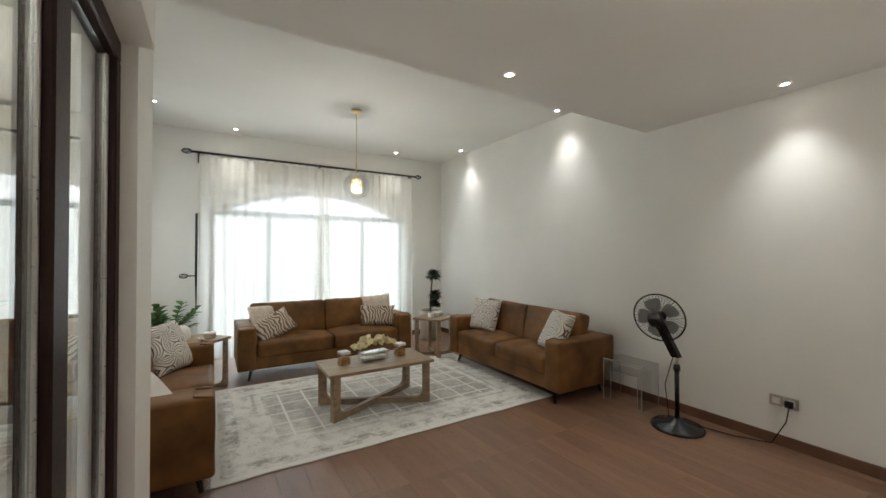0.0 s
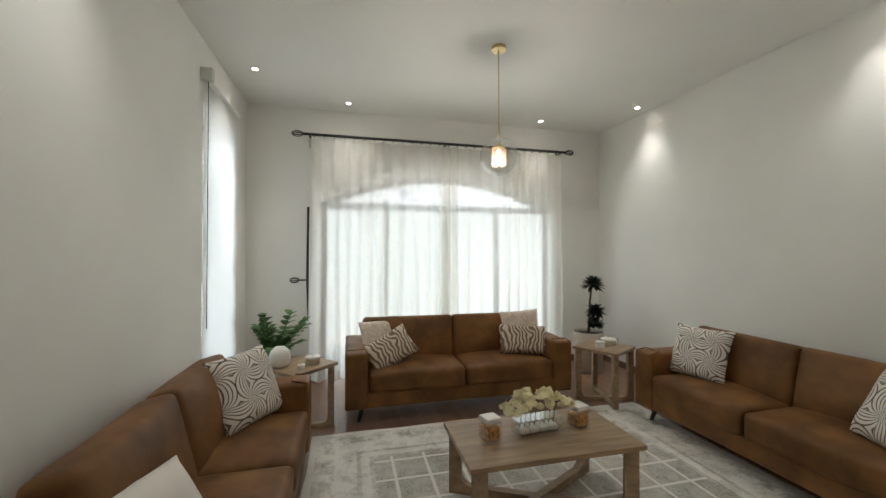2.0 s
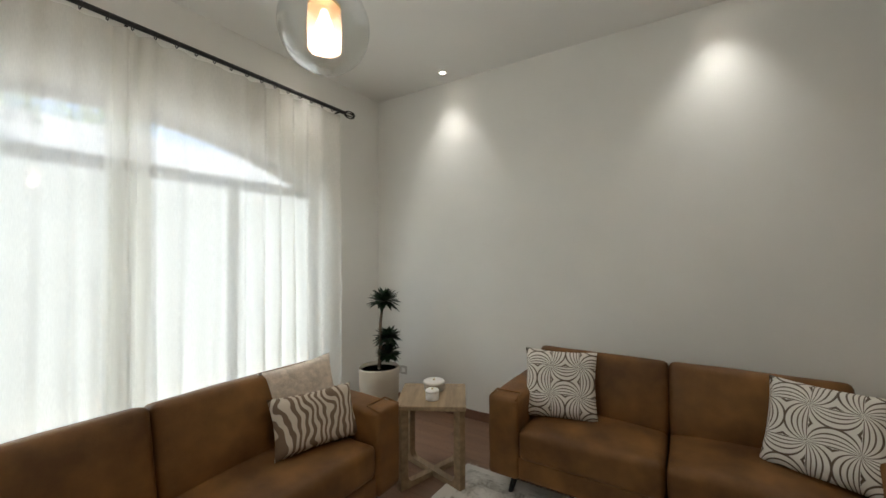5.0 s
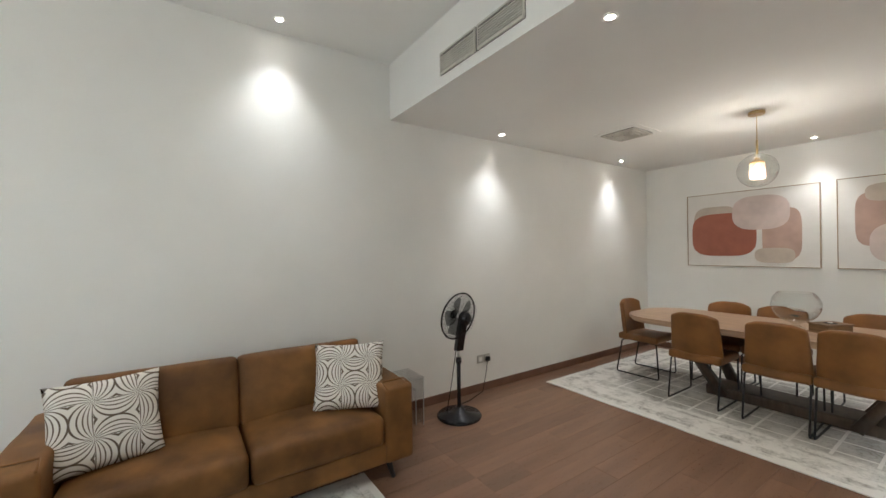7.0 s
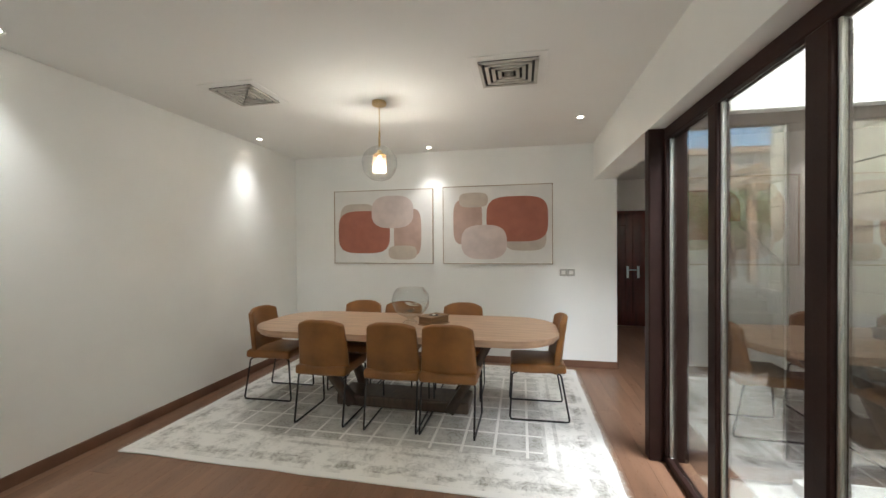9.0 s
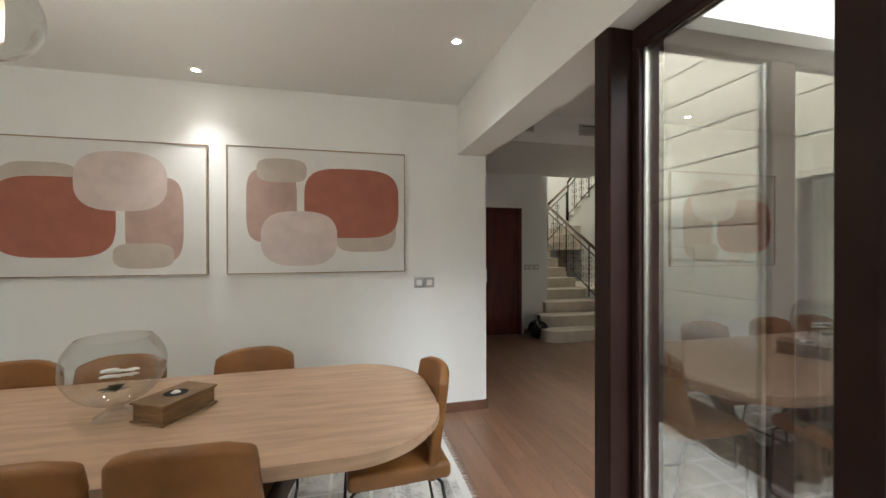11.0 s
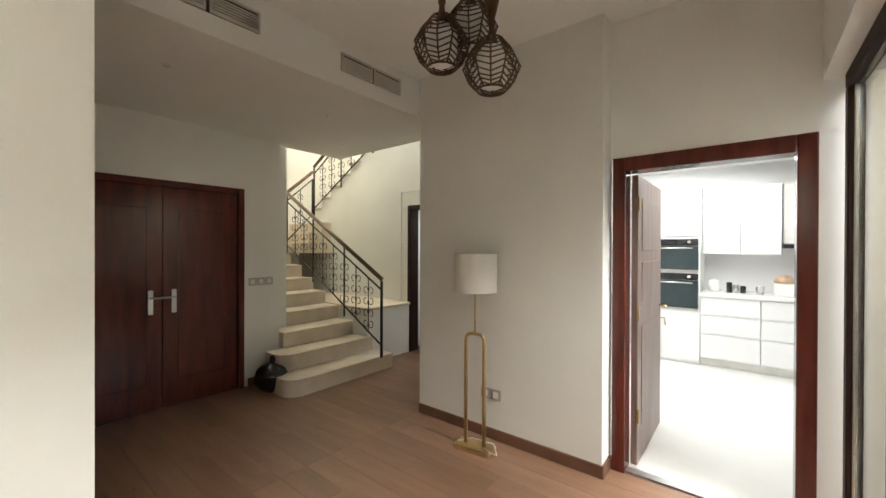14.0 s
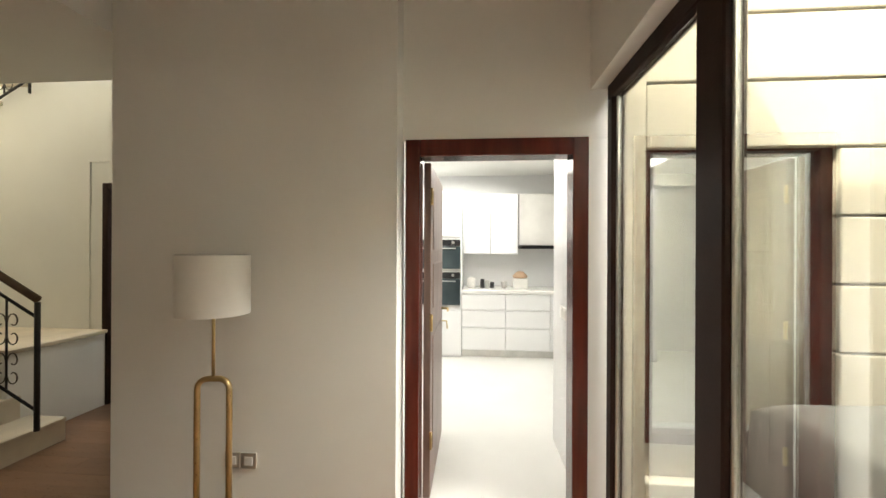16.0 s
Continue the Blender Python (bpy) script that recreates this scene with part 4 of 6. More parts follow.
def zz_plant():
    p = thing("potted_plant", "bushy green zamia plant in a beige pot on the floor", "plant", at=pose(-0.47, 5.78, 0))
    part("pot", lathe([(0.15, 0), (0.19, 0.02), (0.205, 0.40), (0.195, 0.41), (0.185, 0.38)], seg=28), POT, p)
    part("soil", lathe([(0.183, 0.36), (0.183, 0.375)]), SOIL, p)
    rng = random.Random(11)
    for k in range(13):
        a = k * math.tau / 13 + rng.uniform(-0.2, 0.2)
        out, tall = rng.uniform(0.12, 0.40), rng.uniform(0.16, 0.50)
        if math.cos(a) < -0.3:
            out *= 0.55
        pts = [Vector((math.cos(a) * (0.04 + out * t ** 1.5), math.sin(a) * (0.04 + out * t ** 1.5), 0.37 + tall * t - 0.12 * out * t * t)) for t in (0, 0.25, 0.5, 0.75, 1.0)]
        bm = tube(pts, [0.011, 0.010, 0.008, 0.006, 0.003], 6)
        stem = part("stem", bm, LEAF, p)
        for t in [0.3 + i * 0.11 for i in range(7)]:
            i = min(3, int(t * 4))
            c = pts[i].lerp(pts[i + 1], t * 4 - i)
            dr = (pts[i + 1] - pts[i]).normalized()
            sd = dr.cross(Vector((0, 0, 1)))
            sd = sd.normalized() if sd.length > 0.05 else Vector((math.sin(a), -math.cos(a), 0))
            for s in (-1, 1):
                lb = bmesh.new()
                leaf_bm(lb, c, sd * s + dr * 0.8 + Vector((0, 0, 0.2)), rng.uniform(0.10, 0.15), 0.082)
                part("leaf", lb, LEAF, stem)


zz_plant()


def bonsai():
    p = thing("potted_tree", "small dark green tiered tree in a beige pot", "plant", at=pose(3.27, 5.86, 0))
    part("pot", lathe([(0.13, 0), (0.17, 0.02), (0.185, 0.5), (0.175, 0.51), (0.165, 0.48)], seg=28), POT, p)
    part("soil", lathe([(0.164, 0.465), (0.164, 0.48)]), SOIL, p)
    part("trunk", tube([(0, 0, 0.47), (0.02, 0, 0.7), (0.03, 0.01, 0.9), (0.06, 0.0, 1.12)], [0.018, 0.015, 0.013, 0.01], 8), BARK, p)
    part("branch", tube([(0.02, 0, 0.6), (0.07, -0.04, 0.72)], [0.012, 0.008], 6), BARK, p)
    rng = random.Random(5)
    for cx, cy, cz, r in ((0.07, 0.0, 1.10, 0.15), (0.08, -0.03, 0.76, 0.13), (0.07, -0.05, 0.62, 0.11)):
        bm = bmesh.new()
        for k in range(120):
            a, e = rng.uniform(0, math.tau), rng.uniform(-0.7, 1.3)
            d = Vector((math.cos(a) * math.cos(e), math.sin(a) * math.cos(e), math.sin(e)))
            leaf_bm(bm, (cx + d.x * 0.02, cy + d.y * 0.02, cz), d, r * rng.uniform(0.7, 1.1), 0.045, 0.1)
        part("leaf_rosette", bm, DARKLEAF, p)


bonsai()

# ---- pendant lamps over the two rooms ----
AMBER = sheer("amber_glass", (0.62, 0.42, 0.30), 0.6)


def globe_pendant(x, y, ceil, centre, r, label):
    p = thing("pendant_light", label, "pendant lamp", "globe pendants", pose(x, y, 0))
    part("ceiling_rose", lathe([(0.06, -0.03), (0.062, -0.002), (0.05, 0.0)], z=ceil), BRASS, p)
    part("stem", tube([(0, 0, centre + r * 0.95), (0, 0, centre + r + 0.12)], 0.009, 8), BRASS, p)
    part("cord", tube([(0, 0, centre + r + 0.1), (0, 0, ceil - 0.02)], 0.0035, 6), BRASS, p)
    prof = [(max(0.012, r * math.sin(a)), centre - r * math.cos(a)) for a in [i * math.pi / 20 for i in range(1, 20)]]
    g = part("globe", lathe(prof, seg=32, cap=False), CLEAR, p, "clear blown glass globe")
    g.visible_shadow = False
    ip = part("inner_shade", lathe([(r * 0.36, centre - r * 0.5), (r * 0.38, centre), (r * 0.36, centre + r * 0.42)], seg=24, cap=False), AMBER, p, "pinkish amber glass cylinder")
    part("shade_cap", lathe([(r * 0.36, 0), (r * 0.36, 0.01), (0.02, 0.03)], z=centre + r * 0.42, seg=24), BRASS, p)
    ip.visible_shadow = False
    part("bulb", lathe([(0.006, -0.05), (0.028, -0.03), (0.032, 0.0), (0.02, 0.035), (0.012, 0.06)], z=centre, seg=16), BULBGLOW, p)
    part("socket", lathe([(0.02, 0), (0.02, 0.05)], z=centre + 0.06, seg=14), BRASS, p)
    b = bulb(x, y, centre - r * 0.72, PENDANT_W)


globe_pendant(1.49, 4.50, LIVING_Z, 2.31, 0.155, "clear glass globe pendant with a brass stem over the sofas")
globe_pendant(1.84, -0.40, DINING_Z, 2.195, 0.15, "clear glass globe pendant with a brass stem over the dining table")


def downlight(x, y, z, on=True):
    d = thing("downlight", "small round recessed ceiling downlight, lit" if on else "small round recessed ceiling downlight, off", "downlight", "ceiling downlights", pose(x, y, z))
    part("trim_ring", lathe([(0.040, -0.001), (0.042, -0.005), (0.026, -0.006), (0.024, -0.001)], seg=20, cap=False), WHITEPL, d)
    part("lens", lathe([(0.023, -0.004), (0.023, -0.001)], seg=16), LAMPGLOW if on else CHROME, d)


for x, y in LIVING_SPOTS:
    downlight(x, y, LIVING_Z)
for x, y in DINING_SPOTS:
    downlight(x, y, DINING_Z)
for x, y in ((-1.03, -3.62), (-2.24, -3.62), (-2.9, -4.3)):
    downlight(x, y, SOFFIT_Z, False)


# ---- air grilles ----
def wall_grille(x0, x1, y, z0, z1, group):
    g = thing("air_grille", "slatted metal air grille set in the bulkhead", "air vent", group)
    # Dark sheet painted as the shaded gaps between slats.
    part("backing", boxm(x0, x1, min(y, y + 0.0), y + 0.004, z0, z1), OPENING_SHADE, g)
    mid = (x0 + x1) / 2
    for a, b in ((x0, mid - 0.01), (mid + 0.01, x1)):
        for zz in (z0, z1 - 0.012):
            part("frame", boxm(a, b, y + 0.004, y + 0.016, zz, zz + 0.012), VENT, g)
        for xx in (a, b - 0.012):
            part("frame", boxm(xx, xx + 0.012, y + 0.004, y + 0.016, z0 + 0.012, z1 - 0.012), VENT, g)
        n = int((z1 - z0 - 0.024) / 0.016)
        for i in range(n):
            zz = z0 + 0.014 + i * 0.016
            part("slat", boxm(a + 0.012, b - 0.012, y + 0.004, y + 0.013, zz, zz + 0.009), VENT, g)


wall_grille(2.08, 2.92, 2.262, 2.80, 2.96, "bulkhead grilles")
wall_grille(-1.34, -0.76, -2.998, 2.80, 2.93, "bulkhead grilles")
wall_grille(-2.54, -1.94, -2.998, 2.80, 2.93, "bulkhead grilles")


def ceiling_diffuser(x, y, w):
    g = thing("ceiling_vent", "square four-way slatted air diffuser in the ceiling", "air vent", "ceiling diffusers", pose(x, y, DINING_Z))
    part("plate", boxm(-w / 2 - 0.06, w / 2 + 0.06, -w / 2 - 0.06, w / 2 + 0.06, -0.008, -0.001, 0.003, 1), CEIL, g)
    # Flat dark sheet, the duct's shade put into its colour.
    part("backing", boxm(-w / 2, w / 2, -w / 2, w / 2, -0.012, -0.009), OPENING_SHADE, g)
    for k in range(5):
        r = w / 2 - k * 0.042
        for a in range(4):
            bm = boxm(-r, r, r - 0.024, r, -0.022, -0.0125)
            bmesh.ops.rotate(bm, cent=(0, 0, 0), matrix=Matrix.Rotation(a * math.pi / 2, 3, 'Z'), verts=bm.verts)
            part("slat", bm, VENT, g)


ceiling_diffuser(2.83, -0.02, 0.36)
ceiling_diffuser(0.74, -0.06, 0.40)

# ---- standing fan ----
SMOKE = sheer("smoky_plastic", (0.03, 0.035, 0.033), 0.3)


def standing_fan():
    f = thing("standing_fan", "black pedestal fan standing near the wall", "fan", at=pose(3.41, 1.78, 0))
    part("base", lathe([(0.20, 0), (0.205, 0.012), (0.19, 0.03), (0.06, 0.05), (0.035, 0.09)], seg=32), BLACKPL, f)
    part("pole", tube([(0, 0, 0.08), (0, 0, 0.52)], 0.018, 10), BLACKPL, f)
    part("collar", lathe([(0.022, 0), (0.028, 0.02), (0.022, 0.06)], z=0.48, seg=14), BLACKPL, f)
    part("inner_pole", tube([(0, 0, 0.53), (0, 0, 0.62)], 0.011, 10), CHROME, f)
    neck = boxm(-0.032, 0.032, -0.035, 0.035, 0.6, 0.9, 0.012, 2)
    for v in neck.verts:
        v.co.x -= 0.5 * (v.co.z - 0.6)
        v.co.y += 0.2 * (v.co.z - 0.6)
    part("control_box", neck, BLACKPL, f)
    rot = Euler((radians(80), 0, radians(100))).to_matrix()

    def turn(bm):
        bmesh.ops.rotate(bm, cent=(0, 0, 0), matrix=rot, verts=bm.verts)
        bmesh.ops.translate(bm, vec=(-0.14, 0.08, 0.935), verts=bm.verts)
        return bm
    part("motor", turn(lathe([(0.02, -0.10), (0.05, -0.09), (0.062, -0.06), (0.06, -0.03), (0.03, -0.01)], seg=20)), BLACKPL, f)
    cage = part("cage", turn(tube([(0.205 * math.cos(a), 0.205 * math.sin(a), 0.02) for a in [i * math.tau / 40 for i in range(40)]], 0.007, 6, True)), BLACKPL, f)
    for i in range(44):
        a = i * math.tau / 44
        c, s = math.cos(a), math.sin(a)
        part("wire", turn(tube([(0.035 * c, 0.035 * s, 0.075), (0.13 * c, 0.13 * s, 0.07), (0.19 * c, 0.19 * s, 0.045), (0.205 * c, 0.205 * s, 0.02), (0.18 * c, 0.18 * s, -0.03), (0.06 * c, 0.06 * s, -0.05)], 0.0013, 4)), BLACKPL, cage)
    part("badge", turn(lathe([(0.04, 0.072), (0.04, 0.082), (0.03, 0.086)], seg=20)), BLACKPL, cage)
    for k in range(5):
        bm = bmesh.new()
        rows = []
        for t in range(5):
            r = 0.03 + t * 0.035
            w = 0.26 + 0.14 * math.sin(t / 4 * math.pi)
            rows.append([bm.verts.new((r * math.cos(k * math.tau / 5 + u * w * 1.3), r * math.sin(k * math.tau / 5 + u * w * 1.3), 0.015 + u * 0.018)) for u in (-1, 0, 1)])
        for A, B in zip(rows, rows[1:]):
            for j in (0, 1):
                bm.faces.new((A[j], A[j + 1], B[j + 1], B[j])).smooth = True
        part("blade", turn(bm), SMOKE, f, "smoky translucent fan blade")
    pts = [(0.0, 0.03, 0.6), (-0.02, 0.09, 0.35), (0.06, 0.10, 0.02), (0.17, -0.02, 0.008), (0.22, -0.3, 0.008), (0.31, -0.54, 0.02), (0.345, -0.62, 0.2), (0.345, -0.64, 0.33)]
    part("power_cord", tube(pts, 0.004, 6), BLACKPL, f)
    part("plug", boxm(0.322, 0.357, -0.665, -0.615, 0.315, 0.365, 0.006, 1), BLACKPL, f)


standing_fan()


def wall_plate(name, cx, cy, cz, facing, gangs, label, mat=STEELPLATE, size=0.085):
    """facing: the direction of the plate's normal."""
    rz = {'-x': -90, '+x': 90, '+y': 180, '-y': 0}[facing]
    p = thing(name, label, "wall plate", "switches and sockets", pose(cx, cy, cz, 0, 0, rz - 0))
    for i in range(gangs):
        x = (i - (gangs - 1) / 2) * (size + 0.006)
        part("plate", boxm(x - size / 2, x + size / 2, -0.009, 0.0, -size / 2, size / 2, 0.003, 1), mat, p)
        part("rocker", boxm(x - size * 0.28, x + size * 0.28, -0.013, -0.009, -size * 0.28, size * 0.28, 0.002, 1), WHITEPL, p)


wall_plate("socket", EX, 1.18, 0.345, '-x', 2, "double wall socket with a plugged black cord")
wall_plate("socket", EX, 6.02, 0.33, '-x', 2, "double wall socket low on the wall")
wall_plate("light_switch", 0.11, AY, 1.155, '+y', 2, "two square brushed light switches under a picture")
wall_plate("socket", -2.8, -2.23, 0.35, '+x', 2, "two square brushed sockets behind the floor lamp")
wall_plate("light_switch", -2.24, -4.85, 1.12, '+y', 3, "three brushed light switches beside the entrance door")


def acrylic_table():
    t = thing("acrylic_table", "clear acrylic nesting side table beside the sofa", "side table", at=pose(3.60, 2.33, 0, 0, 0, 90))
    part("top", boxm(-0.21, 0.21, -0.14, 0.14, 0.405, 0.42, 0.004, 1), ACRYLIC, t)
    for sx in (-1, 1):
        x = sx * 0.203
        side = part("side_panel", boxm(x - 0.007, x + 0.007, -0.14, 0.14, 0, 0.404, 0.002, 1), ACRYLIC, t)
        # Thin pale bars paint the light caught along the clear edges.
        for y in (-0.14, 0.14):
            part("edge_glint", tube([(x, y, 0.0), (x, y, 0.404)], 0.0045, 6), EDGE, side)
    for y in (-0.14, 0.14):
        part("edge_glint", tube([(-0.21, y, 0.412), (0.21, y, 0.412)], 0.0055, 6), EDGE, t)
    inner = part("inner_table", boxm(-0.15, 0.15, -0.11, 0.11, 0.30, 0.312, 0.003, 1), ACRYLIC, t)
    for sx in (-1, 1):
        x = sx * 0.144
        part("side_panel", boxm(x - 0.006, x + 0.006, -0.11, 0.11, 0, 0.299, 0.002, 1), ACRYLIC, inner)
        part("edge_glint", tube([(x, 0.11, 0.0), (x, 0.11, 0.30)], 0.004, 6), EDGE, inner)


# Pale colour for the painted edge glints.
EDGE = sheer("acrylic_glint", (0.75, 0.76, 0.74), 0.45)
acrylic_table()

# ---- dining set ----
def dining_table():
    t = thing("dining_table", "long oak dining table with rounded ends on a dark trestle base", "dining table", at=pose(1.735, -0.765, 0.012))
    a, b, c = 1.385, 0.52, 0.37
    poly = []
    for q, (cx, cy) in enumerate(((a - c, b - c), (c - a, b - c), (c - a, c - b), (a - c, c - b))):
        for k in range(13):
            w = (q + k / 12) * math.pi / 2
            x, y = cx + c * math.cos(w), cy + c * math.sin(w)
            poly.append((x + math.copysign(0.02, x) * (1 - (y / b) ** 2) - math.copysign(0.02, x), y))
    bm = add_prism(bmesh.new(), poly, 0.715, 0.748)
    part("tabletop", bm, TABLEWOOD, t)
    part("edge_chamfer", add_prism(bmesh.new(), [(x * 0.985, y * 0.97) for x, y in poly], 0.69, 0.7145), TABLEWOOD, t)
    for sx in (-1, 1):
        for sy in (-1, 1):
            bm = bmesh.new()
            pts = [(sx * 0.82, sy * 0.30, 0.69), (sx * 0.62, sy * 0.24, 0.30), (sx * 0.46, sy * 0.16, 0.03)]
            bm = tube(pts, [0.045, 0.05, 0.06], 4)
            part("leg", bm, DARKOAK, t)
    part("base_beam", boxm(-0.62, 0.62, -0.17, 0.17, 0.0, 0.10, 0.02, 2), DARKOAK, t)


dining_table()


def dining_chair_build(at):
    """The seat faces -y."""
    c = thing("dining_chair", "tan leather dining chair on a black metal sled frame", "chair", "chairs round the dining table", at)
    bm = puff(0.46, 0.46, 0.075, 0.03, 0.012, seed=3)
    bmesh.ops.translate(bm, vec=(0, 0, 0.405), verts=bm.verts)
    part("seat", bm, CHAIRLEATHER, c, smooth=True)
    bm = puff(0.46, 0.48, 0.05, 0.024, 0.006, seed=6)
    for v in bm.verts:
        k = (v.co.y + 0.24) / 0.48
        v.co.x *= 1.0 - 0.12 * k
        v.co.z += 0.05 * (v.co.x / 0.23) ** 2
        if k > 0.8:
            v.co.y -= (abs(v.co.x) / 0.2) ** 3 * 0.05 * (k - 0.8) / 0.2
    bmesh.ops.rotate(bm, cent=(0, 0, 0), matrix=Matrix.Rotation(radians(82), 3, 'X'), verts=bm.verts)
    bmesh.ops.translate(bm, vec=(0, 0.235, 0.63), verts=bm.verts)
    part("backrest", bm, CHAIRLEATHER, c, smooth=True)
    for sx in (-1, 1):
        x = sx * 0.215
        part("sled_leg", tube([(x * 0.9, -0.18, 0.41), (x, -0.215, 0.39), (x, -0.235, 0.03), (x, -0.225, 0.009), (x, -0.20, 0.008), (x, 0.22, 0.008), (x, 0.245, 0.01), (x, 0.25, 0.03), (x, 0.185, 0.39), (x * 0.9, 0.16, 0.41)], 0.008, 8), BLACK, c)
    for y in (-0.18, 0.16):
        part("stretcher", tube([(-0.2, y, 0.402), (0.2, y, 0.402)], 0.008, 8), BLACK, c)
    return c


def chair_at(x, y, rz):
    return pose(x, y, 0.012, 0, 0, rz)


dc = dining_chair_build(chair_at(2.30, -0.42, 0))
for x, y, rz in ((1.69, -0.42, 1), (1.222, -0.42, -1), (2.385, -1.115, 180), (1.92, -1.115, 179), (1.26, -1.115, 181), (0.53, -0.81, 92), (3.05, -0.77, -88)):
    copy_thing(dc, chair_at(x, y, rz))


def fish_bowl():
    b = thing("glass_bowl", "large round clear glass bowl on a foot with white flowers", "bowl", at=pose(1.69, -0.80, 0.76))
    r, cz = 0.165, 0.215
    prof = [(0.075, 0.0), (0.07, 0.01), (0.03, 0.03), (0.03, 0.05)] + [(r * math.sin(a) * (1.08), cz - r * math.cos(a)) for a in [0.35 + i * 0.125 for i in range(17)]]
    g = part("bowl", lathe(prof, seg=32, cap=False), CLEAR, b)
    rng = random.Random(9)
    for k in range(9):
        lb = bmesh.new()
        for p in range(6):
            a = p * math.tau / 6
            leaf_bm(lb, (0, 0, 0), (math.cos(a), math.sin(a), 0.5), 0.035, 0.03)
        bmesh.ops.translate(lb, vec=(rng.uniform(-0.06, 0.06), rng.uniform(-0.06, 0.06), 0.15 + rng.uniform(0, 0.04)), verts=lb.verts)
        part("blossom", lb, WHITEPL, b)
    lb = bmesh.new()
    for k in range(14):
        a = rng.uniform(0, math.tau)
        leaf_bm(lb, (0, 0, 0.10), (math.cos(a), math.sin(a), 0.6), 0.07, 0.025)
    part("foliage", lb, DARKLEAF, b)


fish_bowl()


def book_box():
    b = thing("tissue_box", "wooden book-shaped tissue box on the dining table", "tissue box", at=pose(1.46, -0.78, 0.762, 0, 0, 62))
    part("cover", boxm(-0.13, 0.13, -0.085, 0.085, 0, 0.008, 0.002, 1), BOOKW, b)
    part("page_block", boxm(-0.122, 0.122, -0.078, 0.078, 0.008, 0.072, 0.003, 1), BOOKW, b)
    part("cover", boxm(-0.13, 0.13, -0.085, 0.085, 0.072, 0.082, 0.002, 1), BOOKW, b)
    # Black disc drawn on the lid for the shaded hole.
    part("slot", lathe([(0.045, 0.0825), (0.045, 0.0835)], seg=20), OPENING_SHADE, b)
    part("tissue", lathe([(0.02, 0.084), (0.012, 0.09), (0.004, 0.094)], seg=10), WHITEPL, b)


book_box()


# ---- pictures ----
def picture(x0, x1, z0, z1, shapes, label):
    """Shapes are rounded blobs: x, z from the top left as fractions, half sizes, squareness."""
    y = AY
    p = thing("framed_picture", label, "picture", "abstract prints")
    w, h = x1 - x0, z1 - z0
    part("canvas", boxm(x0 + 0.008, x1 - 0.008, y + 0.001, y + 0.026, z0 + 0.008, z1 - 0.008), CANVAS, p)
    for b in ((x0, x1, z0, z0 + 0.008), (x0, x1, z1 - 0.008, z1), (x0, x0 + 0.008, z0 + 0.008, z1 - 0.008), (x1 - 0.008, x1, z0 + 0.008, z1 - 0.008)):
        part("frame", boxm(b[0], b[1], y, y + 0.034, b[2], b[3]), WALNUT, p)
    for i, (u, v, a, b, e, mat) in enumerate(shapes):
        cx, cz = x1 - u * w, z1 - v * h
        bm = bmesh.new()
        n = 56
        ring = []
        for k in range(n):
            c, s = math.cos(k * math.tau / n), math.sin(k * math.tau / n)
            ring.append((cx + a * w * math.copysign(abs(c) ** (2 / e), c), cz + b * h * math.copysign(abs(s) ** (2 / e), s)))
        yy = y + 0.0272 + i * 0.0007
        bm.faces.new([bm.verts.new((xx, yy, zz)) for xx, zz in ring])
        f = bmesh.ops.extrude_face_region(bm, geom=bm.faces[:])
        bmesh.ops.translate(bm, vec=(0, -0.0005, 0), verts=[q for q in f["geom"] if isinstance(q, bmesh.types.BMVert)])
        part("colour_shape", bm, mat, p)


picture(1.786, 3.18, 1.255, 2.24, [(0.25, 0.50, 0.19, 0.32, 4, SAND), (0.75, 0.58, 0.135, 0.32, 4, TAUPE), (0.31, 0.57, 0.265, 0.29, 3.6, TERRA), (0.60, 0.30, 0.21, 0.22, 2.8, BLUSH), (0.70, 0.85, 0.14, 0.095, 3.2, SAND)],
        "large abstract print with terracotta and blush rounded shapes")
picture(0.28, 1.655, 1.255, 2.25, [(0.76, 0.60, 0.185, 0.23, 4, SAND), (0.235, 0.46, 0.135, 0.29, 4, TAUPE), (0.685, 0.43, 0.275, 0.285, 3.6, TERRA), (0.385, 0.72, 0.21, 0.22, 2.8, BLUSH), (0.29, 0.18, 0.135, 0.095, 3.2, SAND)],
        "large abstract print with a terracotta block and pale circle")

# ---- hall ----
def entrance_door():
    d = thing("door_1", "closed dark mahogany double entrance door with steel handles", "door", kind="structure")
    for x0, x1 in ((-2.06, -2.0), (-0.68, -0.62)):
        part("jamb", boxm(x0, x1, -4.93, -4.83, 0, 2.11, 0.006, 1), MAHOG, d)
    part("head", boxm(-2.0, -0.68, -4.93, -4.83, 2.05, 2.11, 0.006, 1), MAHOG, d)
    for x0, x1, hx in ((-2.0, -1.342, -1.43), (-1.338, -0.68, -1.25)):
        lf = part("leaf", boxm(x0, x1, -4.91, -4.865, 0.001, 2.05, 0.004, 1), MAHOG, d)
        part("panel", boxm(x0 + 0.12, x1 - 0.12, -4.866, -4.858, 0.25, 1.85, 0.008, 2), MAHOG, lf)
        part("handle_plate", boxm(hx - 0.02, hx + 0.02, -4.865, -4.857, 0.88, 1.10, 0.003, 1), CHROME, lf)
        part("handle", tube([(hx, -4.857, 1.03), (hx, -4.82, 1.03), (hx + (0.1 if hx < -1.34 else -0.1), -4.815, 1.03)], 0.009, 8), CHROME, lf)


entrance_door()
